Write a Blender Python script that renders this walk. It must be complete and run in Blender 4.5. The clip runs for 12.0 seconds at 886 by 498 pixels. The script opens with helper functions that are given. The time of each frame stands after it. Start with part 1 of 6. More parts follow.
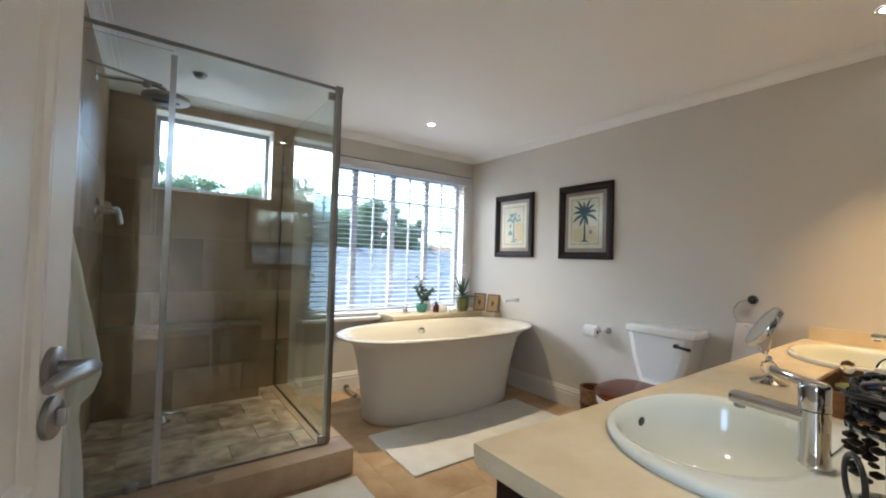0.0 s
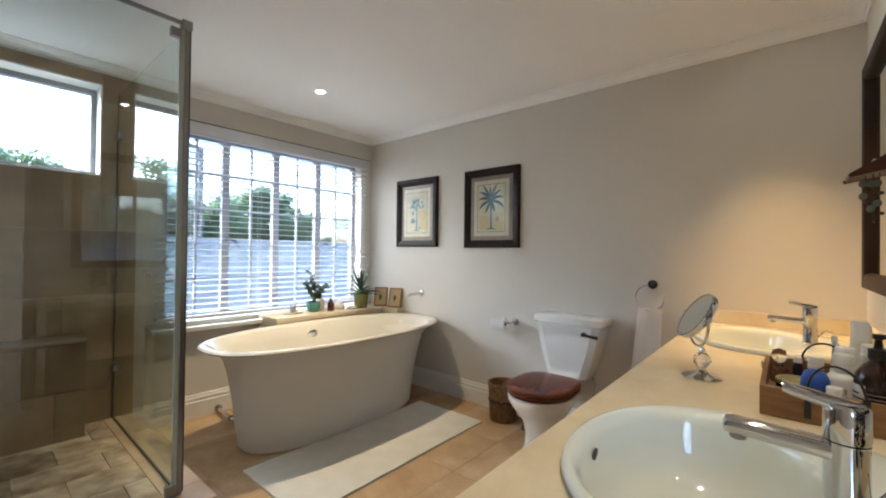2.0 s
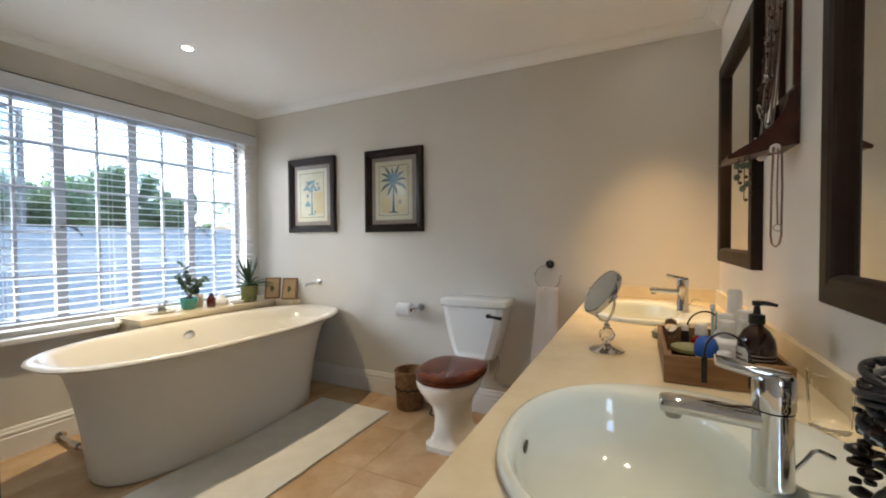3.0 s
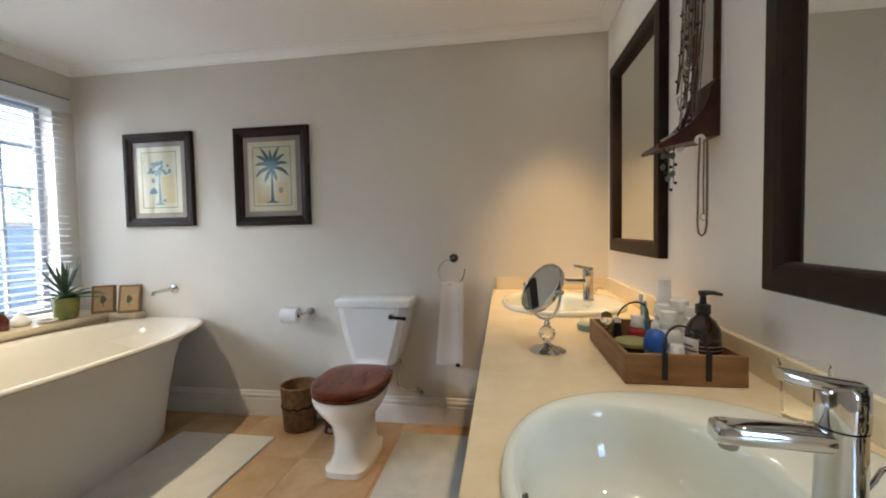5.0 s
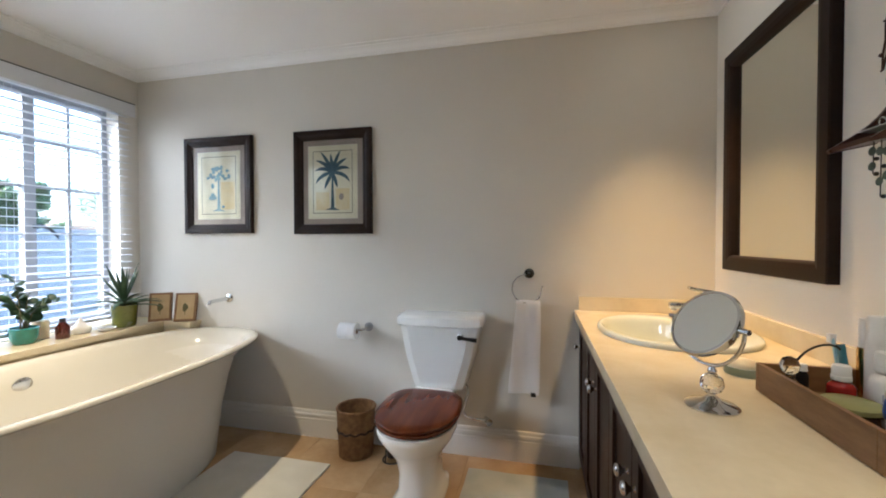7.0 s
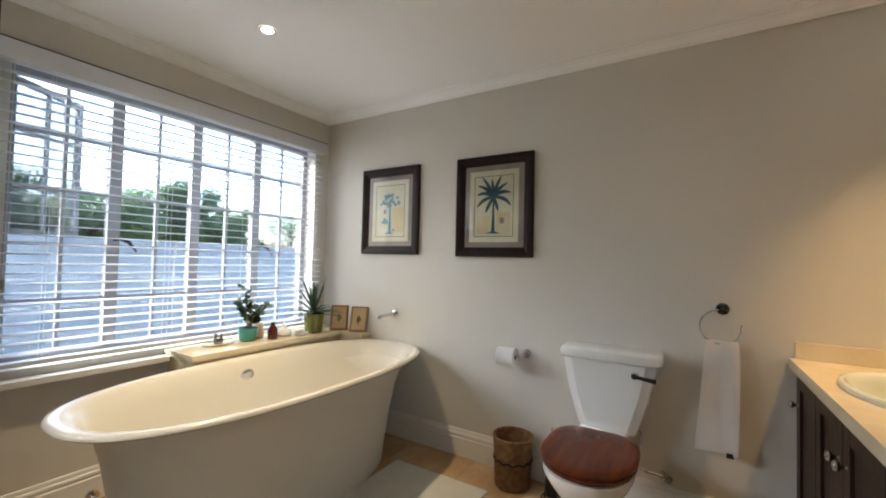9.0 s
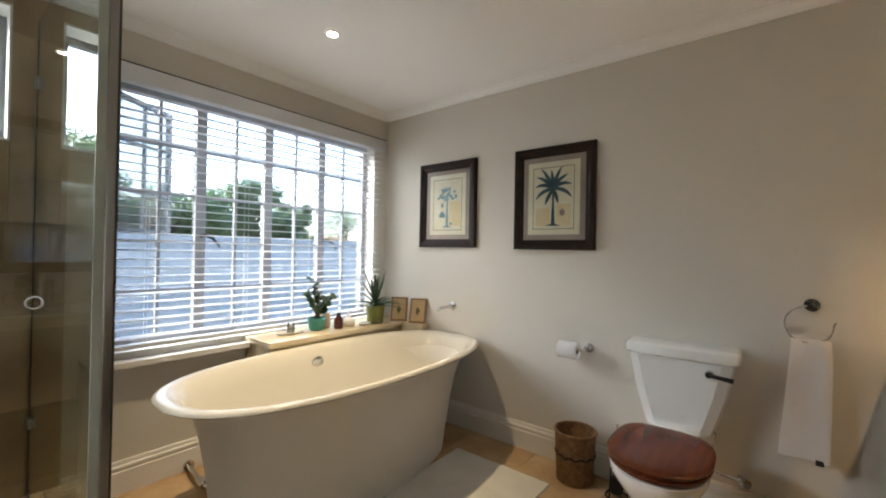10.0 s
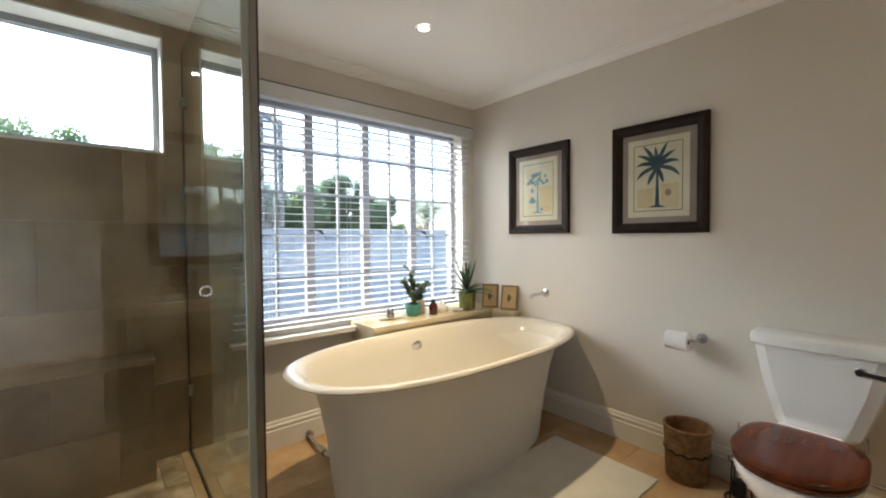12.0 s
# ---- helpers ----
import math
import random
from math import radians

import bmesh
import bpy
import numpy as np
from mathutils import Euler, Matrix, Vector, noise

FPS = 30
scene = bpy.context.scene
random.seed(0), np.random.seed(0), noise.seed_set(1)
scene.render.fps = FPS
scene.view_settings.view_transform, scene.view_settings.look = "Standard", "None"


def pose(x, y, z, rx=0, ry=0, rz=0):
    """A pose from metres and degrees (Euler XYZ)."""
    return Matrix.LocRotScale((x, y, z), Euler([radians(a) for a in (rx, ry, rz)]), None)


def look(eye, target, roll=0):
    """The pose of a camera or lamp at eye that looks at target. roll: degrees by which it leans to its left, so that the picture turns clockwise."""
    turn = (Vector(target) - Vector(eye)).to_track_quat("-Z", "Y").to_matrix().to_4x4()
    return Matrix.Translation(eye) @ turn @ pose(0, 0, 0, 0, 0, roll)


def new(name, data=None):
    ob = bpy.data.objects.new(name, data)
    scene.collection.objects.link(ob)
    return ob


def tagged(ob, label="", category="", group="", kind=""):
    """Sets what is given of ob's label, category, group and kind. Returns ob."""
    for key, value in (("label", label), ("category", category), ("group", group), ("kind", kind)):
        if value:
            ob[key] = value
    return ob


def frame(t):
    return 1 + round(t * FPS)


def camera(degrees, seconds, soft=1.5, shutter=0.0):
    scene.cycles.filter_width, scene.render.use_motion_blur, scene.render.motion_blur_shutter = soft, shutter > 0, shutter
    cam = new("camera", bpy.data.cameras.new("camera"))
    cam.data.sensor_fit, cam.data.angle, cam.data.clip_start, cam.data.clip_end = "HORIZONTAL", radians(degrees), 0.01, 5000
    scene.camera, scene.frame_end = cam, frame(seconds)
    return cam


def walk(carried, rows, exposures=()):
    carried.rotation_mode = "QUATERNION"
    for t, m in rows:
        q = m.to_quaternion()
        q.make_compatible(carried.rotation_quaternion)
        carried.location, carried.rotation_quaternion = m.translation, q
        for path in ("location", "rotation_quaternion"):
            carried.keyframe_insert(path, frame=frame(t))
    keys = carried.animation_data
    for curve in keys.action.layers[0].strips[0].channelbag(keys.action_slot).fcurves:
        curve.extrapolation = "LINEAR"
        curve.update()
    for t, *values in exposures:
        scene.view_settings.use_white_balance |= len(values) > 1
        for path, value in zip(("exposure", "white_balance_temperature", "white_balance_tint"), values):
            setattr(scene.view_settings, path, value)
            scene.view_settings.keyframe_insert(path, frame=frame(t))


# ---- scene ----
cam = camera(95.4, 12.0, 1.9)
PATH = [
    (0, (-0.007, 0.105, 1.226), (1.159, 1.729, 1.275), 1.7),
    (0.5, (0.056, 0.194, 1.214), (1.274, 1.779, 1.274), 1.6),
    (1, (0.119, 0.283, 1.221), (1.413, 1.806, 1.278), 1.4),
    (1.5, (0.184, 0.345, 1.217), (1.578, 1.778, 1.263), 1.2),
    (2, (0.237, 0.373, 1.211), (1.761, 1.667, 1.231), 0.7),
    (2.5, (0.275, 0.417, 1.201), (1.946, 1.515, 1.182), 0.2),
    (3, (0.322, 0.472, 1.199), (2.119, 1.349, 1.151), -0.4),
    (3.5, (0.367, 0.537, 1.195), (2.255, 1.195, 1.134), -0.8),
    (5.5, (0.548, 0.75, 1.197), (2.528, 1.022, 1.11), -1.0),
    (6, (0.617, 0.826, 1.202), (2.593, 1.121, 1.113), -0.8),
    (6.5, (0.662, 0.881, 1.203), (2.629, 1.239, 1.136), -0.4),
    (7, (0.681, 0.934, 1.21), (2.626, 1.395, 1.173), -0.1),
    (7.5, (0.682, 0.996, 1.22), (2.585, 1.608, 1.222), 0.4),
    (9.5, (0.617, 1.122, 1.229), (2.244, 2.285, 1.275), 1.4),
    (10, (0.591, 1.138, 1.234), (2.151, 2.389, 1.247), 1.1),
    (10.5, (0.572, 1.16, 1.234), (2.069, 2.486, 1.209), 0.5),
    (11, (0.556, 1.17, 1.234), (1.983, 2.572, 1.187), 0.0),
    (11.5, (0.534, 1.181, 1.241), (1.893, 2.647, 1.182), -0.3),
    (12, (0.52, 1.188, 1.24), (1.809, 2.717, 1.184), -0.4),
]
walk(cam, [(t, look(eye, target, roll)) for t, eye, target, roll in PATH], [(0.0, 4.26, 5350, 8), (3.5, 4.16, 5500, 8), (6.5, 4.36, 5200, 8), (9.5, 3.98, 5800, 8), (12.0, 4.06, 5950, 8)])

# ---- light ----
world = bpy.data.worlds.new("world")
scene.world = world
world.use_nodes = True
wn = world.node_tree.nodes
sky = wn.new("ShaderNodeTexSky")
sky.sky_type, sky.sun_disc = "NISHITA", False
sky.sun_elevation, sky.sun_rotation = radians(38), radians(-35)
sky.air_density, sky.dust_density, sky.ozone_density = 1.0, 3.0, 1.0
world.node_tree.links.new(sky.outputs[0], wn["Background"].inputs[0])
wn["Background"].inputs[1].default_value = 0.15
sun = new("sun", bpy.data.lights.new("sun", "SUN"))
sun.data.energy, sun.data.angle, sun.data.color = 0.7, radians(40), (1, 0.97, 0.92)
sun.matrix_world = look((0, 0, 0), (math.sin(radians(35)), -math.cos(radians(35)), -0.78))


def lamp_spot(x, y, power, colour, blend, size):
    d = bpy.data.lights.new("downlight_bulb", "SPOT")
    d.energy, d.color, d.spot_size, d.spot_blend, d.shadow_soft_size = power, colour, radians(size), blend, 0.03
    ob = new("downlight_bulb", d)
    ob.matrix_world = pose(x, y, CEIL - 0.012)
    return ob


# ---- plan, metres ----
EAST, NORTH, SOUTH, WEST, CEIL = 2.925, 3.635, 0.085, -0.30, 2.352
TOP = 0.846           # countertop
LAMPS = [(1.845, 2.905, 10.0, (1.0, 0.74, 0.42), 80), (2.50, 0.39, 6.8, (1.0, 0.58, 0.22), 68), (1.02, 0.42, 2.4, (1.0, 0.74, 0.46), 90)]
for lx, ly, lp, lc, ls in LAMPS:
    lamp_spot(lx, ly, lp, lc, 1.0, ls)

# ---- materials ----


def material(name, colour, rough=0.5, metal=0.0, other=None, scale=6.0, fine=60.0, bump=0.0, coat=0.0, detail=4.0, amount=0.35,
             trans=0.0, ior=1.45, stretch=(1, 1, 1), rnd=0.0, sss=0.0, island=False, spec=0.5):
    """Colour with broad stains towards `other`, fine grain, relief and uneven gloss."""
    m = bpy.data.materials.new(name)
    m.use_nodes = True
    nt, b = m.node_tree, m.node_tree.nodes["Principled BSDF"]
    n, ln = nt.nodes.new, nt.links.new
    b.inputs["Roughness"].default_value, b.inputs["Metallic"].default_value = rough, metal
    b.inputs["Coat Weight"].default_value, b.inputs["IOR"].default_value = coat, ior
    b.inputs["Transmission Weight"].default_value = trans
    b.inputs["Specular IOR Level"].default_value = spec
    if sss:
        b.inputs["Subsurface Weight"].default_value = sss
        b.inputs["Subsurface Radius"].default_value = (0.01, 0.006, 0.004)
    other = other or tuple(c * 0.86 for c in colour)
    co = n("ShaderNodeTexCoord")
    mp = n("ShaderNodeMapping")
    mp.inputs["Scale"].default_value = stretch
    ln(co.outputs["Object"], mp.inputs[0])
    vec = mp.outputs[0]
    if rnd:
        info = n("ShaderNodeNewGeometry") if island else n("ShaderNodeObjectInfo")
        out = info.outputs["Random Per Island" if island else "Random"]
        sc = n("ShaderNodeVectorMath")
        sc.operation = "SCALE"
        sc.inputs[0].default_value = (7, 11, 5)
        ln(out, sc.inputs["Scale"])
        ad = n("ShaderNodeVectorMath")
        ln(mp.outputs[0], ad.inputs[0]), ln(sc.outputs[0], ad.inputs[1])
        vec = ad.outputs[0]
    big, small = n("ShaderNodeTexNoise"), n("ShaderNodeTexNoise")
    big.inputs["Scale"].default_value, big.inputs["Detail"].default_value = scale, detail
    small.inputs["Scale"].default_value, small.inputs["Detail"].default_value = fine, 3
    ln(vec, big.inputs["Vector"]), ln(vec, small.inputs["Vector"])
    ramp = n("ShaderNodeMapRange")
    ramp.inputs[1].default_value, ramp.inputs[2].default_value = 0.35, 0.68
    ln(big.outputs[0], ramp.inputs[0])
    mix = n("ShaderNodeMix")
    mix.data_type = "RGBA"
    mix.inputs[6].default_value, mix.inputs[7].default_value = (*colour, 1), (*other, 1)
    ln(ramp.outputs[0], mix.inputs[0])
    grain = n("ShaderNodeMapRange")
    grain.inputs[3].default_value, grain.inputs[4].default_value = 1 - amount * 0.5, 1 + amount * 0.3
    ln(small.outputs[0], grain.inputs[0])
    mul = n("ShaderNodeMix")
    mul.data_type, mul.blend_type = "RGBA", "MULTIPLY"
    mul.inputs[0].default_value = 1
    ln(mix.outputs[2], mul.inputs[6]), ln(grain.outputs[0], mul.inputs[7])
    last = mul.outputs[2]
    if rnd:
        tint = n("ShaderNodeMapRange")
        tint.inputs[3].default_value, tint.inputs[4].default_value = 1 - rnd, 1 + rnd * 0.6
        ln(out, tint.inputs[0])
        mul2 = n("ShaderNodeMix")
        mul2.data_type, mul2.blend_type = "RGBA", "MULTIPLY"
        mul2.inputs[0].default_value = 1
        ln(last, mul2.inputs[6]), ln(tint.outputs[0], mul2.inputs[7])
        last = mul2.outputs[2]
    ln(last, b.inputs["Base Color"])
    gl = n("ShaderNodeMapRange")
    gl.inputs[3].default_value, gl.inputs[4].default_value = rough * 0.85, min(1, rough * 1.2)
    ln(big.outputs[0], gl.inputs[0]), ln(gl.outputs[0], b.inputs["Roughness"])
    if bump:
        bp = n("ShaderNodeBump")
        bp.inputs["Strength"].default_value, bp.inputs["Distance"].default_value = bump, 0.004
        ln(small.outputs[0], bp.inputs["Height"]), ln(bp.outputs[0], b.inputs["Normal"])
    return m


def plain(name, colour, rough=0.5, metal=0.0, trans=0.0, ior=1.45, emit=0.0, coat=0.0):
    m = bpy.data.materials.new(name)
    m.use_nodes = True
    b = m.node_tree.nodes["Principled BSDF"]
    b.inputs["Base Color"].default_value = (*colour, 1)
    b.inputs["Roughness"].default_value, b.inputs["Metallic"].default_value = rough, metal
    b.inputs["Transmission Weight"].default_value, b.inputs["IOR"].default_value = trans, ior
    b.inputs["Coat Weight"].default_value = coat
    if emit:
        b.inputs["Emission Color"].default_value = (1, 0.86, 0.66, 1)
        b.inputs["Emission Strength"].default_value = emit
    return m


M_WALL = material("wall_paint", (0.665, 0.628, 0.558), 0.62, other=(0.635, 0.598, 0.528), scale=1.1, fine=260, bump=0.05, amount=0.05)
# the south wall's window light is put into this paler copy of wall_paint
M_WALL_LIT = material("wall_paint_window_lit", (0.80, 0.775, 0.71), 0.6, other=(0.775, 0.75, 0.685), scale=1.1, fine=260, bump=0.05, amount=0.05)
M_CEIL = material("ceiling_paint", (0.92, 0.918, 0.912), 0.7, other=(0.905, 0.902, 0.896), scale=1.0, fine=200, bump=0.04, amount=0.04)
M_TRIM = material("white_gloss_paint", (0.78, 0.76, 0.72), 0.35, other=(0.74, 0.72, 0.68), scale=3, fine=90, bump=0.03, amount=0.05)
M_STONE = material("travertine_floor", (0.54, 0.385, 0.225), 0.22, other=(0.40, 0.255, 0.125), scale=4.5, fine=38, bump=0.06, amount=0.25, detail=8, rnd=0.08)
M_TILE = material("brown_stone_tile", (0.41, 0.30, 0.18), 0.42, other=(0.25, 0.168, 0.095), scale=3.0, fine=30, bump=0.08, amount=0.25, detail=7, rnd=0.24, spec=0.3)
M_SHFLOOR = material("shower_floor_stone", (0.60, 0.49, 0.36), 0.34, other=(0.20, 0.135, 0.08), scale=9, fine=40, bump=0.08, amount=0.35, detail=7, rnd=0.26)
M_KERB = material("kerb_stone", (0.50, 0.38, 0.25), 0.28, other=(0.36, 0.25, 0.15), scale=4, fine=40, bump=0.06, amount=0.2, detail=7)
M_GROUT = material("grout", (0.42, 0.30, 0.175), 0.85, scale=8, fine=120, bump=0.15)
M_DARKGROUT = material("shower_grout", (0.38, 0.295, 0.20), 0.85, scale=8, fine=120, bump=0.15)
M_COUNTER = material("cream_marble", (0.76, 0.665, 0.465), 0.2, other=(0.67, 0.565, 0.365), scale=7, fine=60, bump=0.01, amount=0.1, detail=9)
M_CERAMIC = material("white_ceramic", (0.82, 0.81, 0.77), 0.08, other=(0.80, 0.79, 0.75), scale=2, fine=20, amount=0.02, coat=0.4)
M_BASIN = material("cream_ceramic", (0.71, 0.745, 0.68), 0.07, other=(0.69, 0.725, 0.66), scale=2, fine=20, amount=0.02, coat=0.4)
M_TUB = material("tub_acrylic", (0.69, 0.655, 0.57), 0.14, other=(0.67, 0.635, 0.55), scale=1.5, fine=30, amount=0.02, coat=0.25)
M_TUBOUT = material("tub_outer_matt", (0.70, 0.67, 0.60), 0.42, other=(0.68, 0.65, 0.58), scale=1.5, fine=90, amount=0.04, bump=0.02)
M_CHROME = plain("chrome", (0.62, 0.62, 0.62), 0.07, 1.0)
M_STEEL = material("brushed_steel", (0.34, 0.335, 0.325), 0.32, 1.0, scale=6, fine=160, amount=0.15)
M_MIRROR = plain("mirror_silver", (0.80, 0.82, 0.78), 0.01, 1.0)
M_GLASS = plain("shower_glass", (0.90, 0.96, 0.93), 0.0, 0.0, 1.0, 1.5)
# grey tint dims the view out; with pane shadows off, daylight still enters
M_PANE = plain("dimmed_window_glass", (0.36, 0.38, 0.395), 0.0, 0.0, 1.0, 1.45)
M_ARTGLASS = plain("picture_glass", (0.98, 0.99, 0.98), 0.03, 0.0, 1.0, 1.18)
M_DARKWOOD = material("espresso_wood", (0.022, 0.011, 0.007), 0.4, other=(0.032, 0.016, 0.010), scale=3, fine=22, stretch=(9, 9, 1), bump=0.02, amount=0.4, spec=0.22)
M_FRAME = material("dark_frame_wood", (0.016, 0.009, 0.007), 0.5, other=(0.024, 0.013, 0.009), scale=6, fine=60, bump=0.06, amount=0.4, coat=0.05)
M_MAHOG = material("mahogany", (0.115, 0.028, 0.010), 0.12, other=(0.075, 0.017, 0.007), scale=3, fine=14, stretch=(1, 8, 8), amount=0.25, spec=0.22)
M_SHELFWOOD = material("dark_mahogany", (0.075, 0.022, 0.013), 0.35, other=(0.045, 0.014, 0.009), scale=4, fine=25, stretch=(1, 7, 7), bump=0.05, amount=0.4, coat=0.1)
M_TRAYWOOD = material("tray_wood", (0.28, 0.155, 0.062), 0.5, other=(0.19, 0.098, 0.04), scale=7, fine=70, stretch=(1, 1, 6), bump=0.12, amount=0.4)
M_WICKER = material("wicker", (0.31, 0.165, 0.062), 0.6, other=(0.18, 0.085, 0.032), scale=30, fine=220, bump=0.5, amount=0.9)
M_SLAT = material("blind_slat", (0.60, 0.61, 0.635), 0.4, other=(0.58, 0.59, 0.615), scale=4, fine=60, amount=0.05)
# white frames given mid grey: their backlit shade is put into the colour
M_WINFRAME = material("backlit_window_paint", (0.32, 0.33, 0.35), 0.4, other=(0.29, 0.30, 0.32), scale=5, fine=80, amount=0.06, bump=0.03)
M_MAT = material("cotton_mat", (0.66, 0.64, 0.58), 0.95, other=(0.61, 0.59, 0.53), scale=9, fine=420, bump=0.4, amount=0.25)
M_RUG = material("grey_rug", (0.50, 0.52, 0.49), 0.95, other=(0.40, 0.43, 0.42), scale=7, fine=300, bump=0.4, amount=0.3)
M_TOWEL = material("white_towel", (0.90, 0.885, 0.87), 0.95, other=(0.88, 0.865, 0.85), scale=8, fine=420, bump=0.25, amount=0.12)
M_ROBE = material("pale_green_towel", (0.76, 0.82, 0.76), 0.95, other=(0.70, 0.77, 0.71), scale=8, fine=360, bump=0.8, amount=0.25)
M_PAPER = material("tissue", (0.84, 0.83, 0.81), 0.9, scale=10, fine=200, bump=0.2, amount=0.08)
M_BLACK = plain("black_plastic", (0.012, 0.012, 0.013), 0.35)
M_DOOR = material("door_paint", (0.74, 0.71, 0.65), 0.35, other=(0.71, 0.68, 0.62), scale=2, fine=120, amount=0.04, bump=0.03)
M_FENCE = material("fence_paint", (0.36, 0.355, 0.35), 0.55, other=(0.31, 0.305, 0.30), scale=2, fine=30, amount=0.1, rnd=0.06)
M_LEAF = material("leaves", (0.15, 0.21, 0.10), 0.55, other=(0.20, 0.26, 0.14), scale=1.2, fine=9, amount=0.5, rnd=0.35, island=True)
tr = M_LEAF.node_tree.nodes.new("ShaderNodeBsdfTranslucent")
tr.inputs[0].default_value = (0.26, 0.38, 0.13, 1)
lm = M_LEAF.node_tree.nodes.new("ShaderNodeMixShader")
lm.inputs[0].default_value = 0.4
M_LEAF.node_tree.links.new(M_LEAF.node_tree.nodes["Principled BSDF"].outputs[0], lm.inputs[1])
M_LEAF.node_tree.links.new(tr.outputs[0], lm.inputs[2])
M_LEAF.node_tree.links.new(lm.outputs[0], M_LEAF.node_tree.nodes["Material Output"].inputs[0])
M_BARK = material("bark", (0.12, 0.085, 0.06), 0.9, scale=5, fine=40, bump=0.8, amount=0.5)
# unseen ground, made pale to bounce daylight up to the ceiling
M_GROUND = material("bounce_ground", (0.33, 0.31, 0.23), 0.95, other=(0.42, 0.385, 0.30), scale=0.8, fine=30, bump=0.4, amount=0.5)
M_BULB = plain("bulb", (1, 0.9, 0.75), 0.4, emit=4)
M_FRAME.node_tree.nodes["Principled BSDF"].inputs["Specular IOR Level"].default_value = 0.18
M_SEAL_SHADE = plain("dark_seal_and_shadow", (0.05, 0.05, 0.045), 0.6)

# ---- builders ----


def box(bm, x0, x1, y0, y1, z0, z1, bevel=0.0, m=None):
    vs = [bm.verts.new(p) for p in ((x0, y0, z0), (x1, y0, z0), (x1, y1, z0), (x0, y1, z0), (x0, y0, z1), (x1, y0, z1), (x1, y1, z1), (x0, y1, z1))]
    fs = [bm.faces.new([vs[i] for i in q]) for q in ((3, 2, 1, 0), (4, 5, 6, 7), (0, 1, 5, 4), (1, 2, 6, 5), (2, 3, 7, 6), (3, 0, 4, 7))]
    if bevel:
        es = list({e for f in fs for e in f.edges})
        r = bmesh.ops.bevel(bm, geom=es, offset=bevel, segments=2, affect="EDGES", profile=0.7)
        vs = list({v for f in r["faces"] for v in f.verts} | {v for v in vs if v.is_valid})
    if m is not None:
        bmesh.ops.transform(bm, matrix=m, verts=vs)
    return bm


def rings(bm, loops, cap0=True, cap1=True):
    """Skin a stack of closed loops of points."""
    rows = [[bm.verts.new(p) for p in loop] for loop in loops]
    n = len(rows[0])
    for a, b in zip(rows, rows[1:]):
        for i in range(n):
            bm.faces.new((a[i], a[(i + 1) % n], b[(i + 1) % n], b[i]))
    if cap0:
        bm.faces.new(rows[0][::-1])
    if cap1:
        bm.faces.new(rows[-1])
    return bm


def oval(cx, cy, z, a, b, n=2.0, seg=48):
    out = []
    for i in range(seg):
        t = 2 * math.pi * i / seg
        c, s = math.cos(t), math.sin(t)
        out.append((cx + a * math.copysign(abs(c) ** (2 / n), c), cy + b * math.copysign(abs(s) ** (2 / n), s), z))
    return out


def lathe(bm, cx, cy, profile, seg=28, m=None):
    """profile: (radius, z) from bottom to top."""
    before = set(bm.verts)
    rings(bm, [oval(cx, cy, z, r, r, 2, seg) for r, z in profile])
    if m is not None:
        bmesh.ops.transform(bm, matrix=m, verts=[v for v in bm.verts if v not in before])
    return bm


def tube(bm, pts, r, seg=12, closed=False):
    """A round bar along points; r may be one radius or one for each point."""
    pts = [Vector(p) for p in pts]
    rs = r if isinstance(r, (list, tuple)) else [r] * len(pts)
    up, loops = None, []
    for i, p in enumerate(pts):
        if closed:
            d = (pts[(i + 1) % len(pts)] - pts[i - 1]).normalized()
        else:
            d = (pts[min(i + 1, len(pts) - 1)] - pts[max(i - 1, 0)]).normalized()
        if up is None:
            up = Vector((0, 0, 1)) if abs(d.z) < 0.9 else Vector((1, 0, 0))
        u = (up - d * up.dot(d)).normalized()
        v = d.cross(u)
        up = u
        loops.append([p + rs[i] * (math.cos(2 * math.pi * k / seg) * u + math.sin(2 * math.pi * k / seg) * v) for k in range(seg)])
    if closed:
        loops.append(loops[0])
        return rings(bm, loops, False, False)
    return rings(bm, loops)


def arc(c, r, a0, a1, n, u, v):
    c, u, v = Vector(c), Vector(u), Vector(v)
    return [c + r * (math.cos(radians(a0 + (a1 - a0) * i / n)) * u + math.sin(radians(a0 + (a1 - a0) * i / n)) * v) for i in range(n + 1)]


def finish(name, bm, mat, smooth=None):
    bmesh.ops.recalc_face_normals(bm, faces=bm.faces)
    me = bpy.data.meshes.new(name)
    bm.to_mesh(me)
    bm.free()
    me.materials.append(mat)
    if smooth is not None:
        me.shade_smooth()
        me.set_sharp_from_angle(angle=radians(smooth))
    return new(name, me)


def thing(name, label, category, at=(0, 0, 0), group="", kind=""):
    e = new(name)
    e.empty_display_size = 0.05
    e.matrix_world = Matrix.Translation(at)
    return tagged(e, label, category, group, kind)


def part(name, bm, mat, parent, label="", smooth=None):
    """A mesh, in world places, as a part under a thing or under a part."""
    ob = finish(name, bm, mat, smooth)
    ob.parent = parent
    if parent.type == "EMPTY":
        ob.matrix_parent_inverse = Matrix.Translation(-Vector(parent.location))
    return tagged(ob, label)


def whole(name, bm, mat, label, category, smooth=None, group="", kind=""):
    return tagged(finish(name, bm, mat, smooth), label, category, group, kind)


B = bmesh.new

# ---- structure ----


def structure(name, bm, mat, label, smooth=None):
    return whole(name, bm, mat, label, name.split("_")[0], smooth, kind="structure")


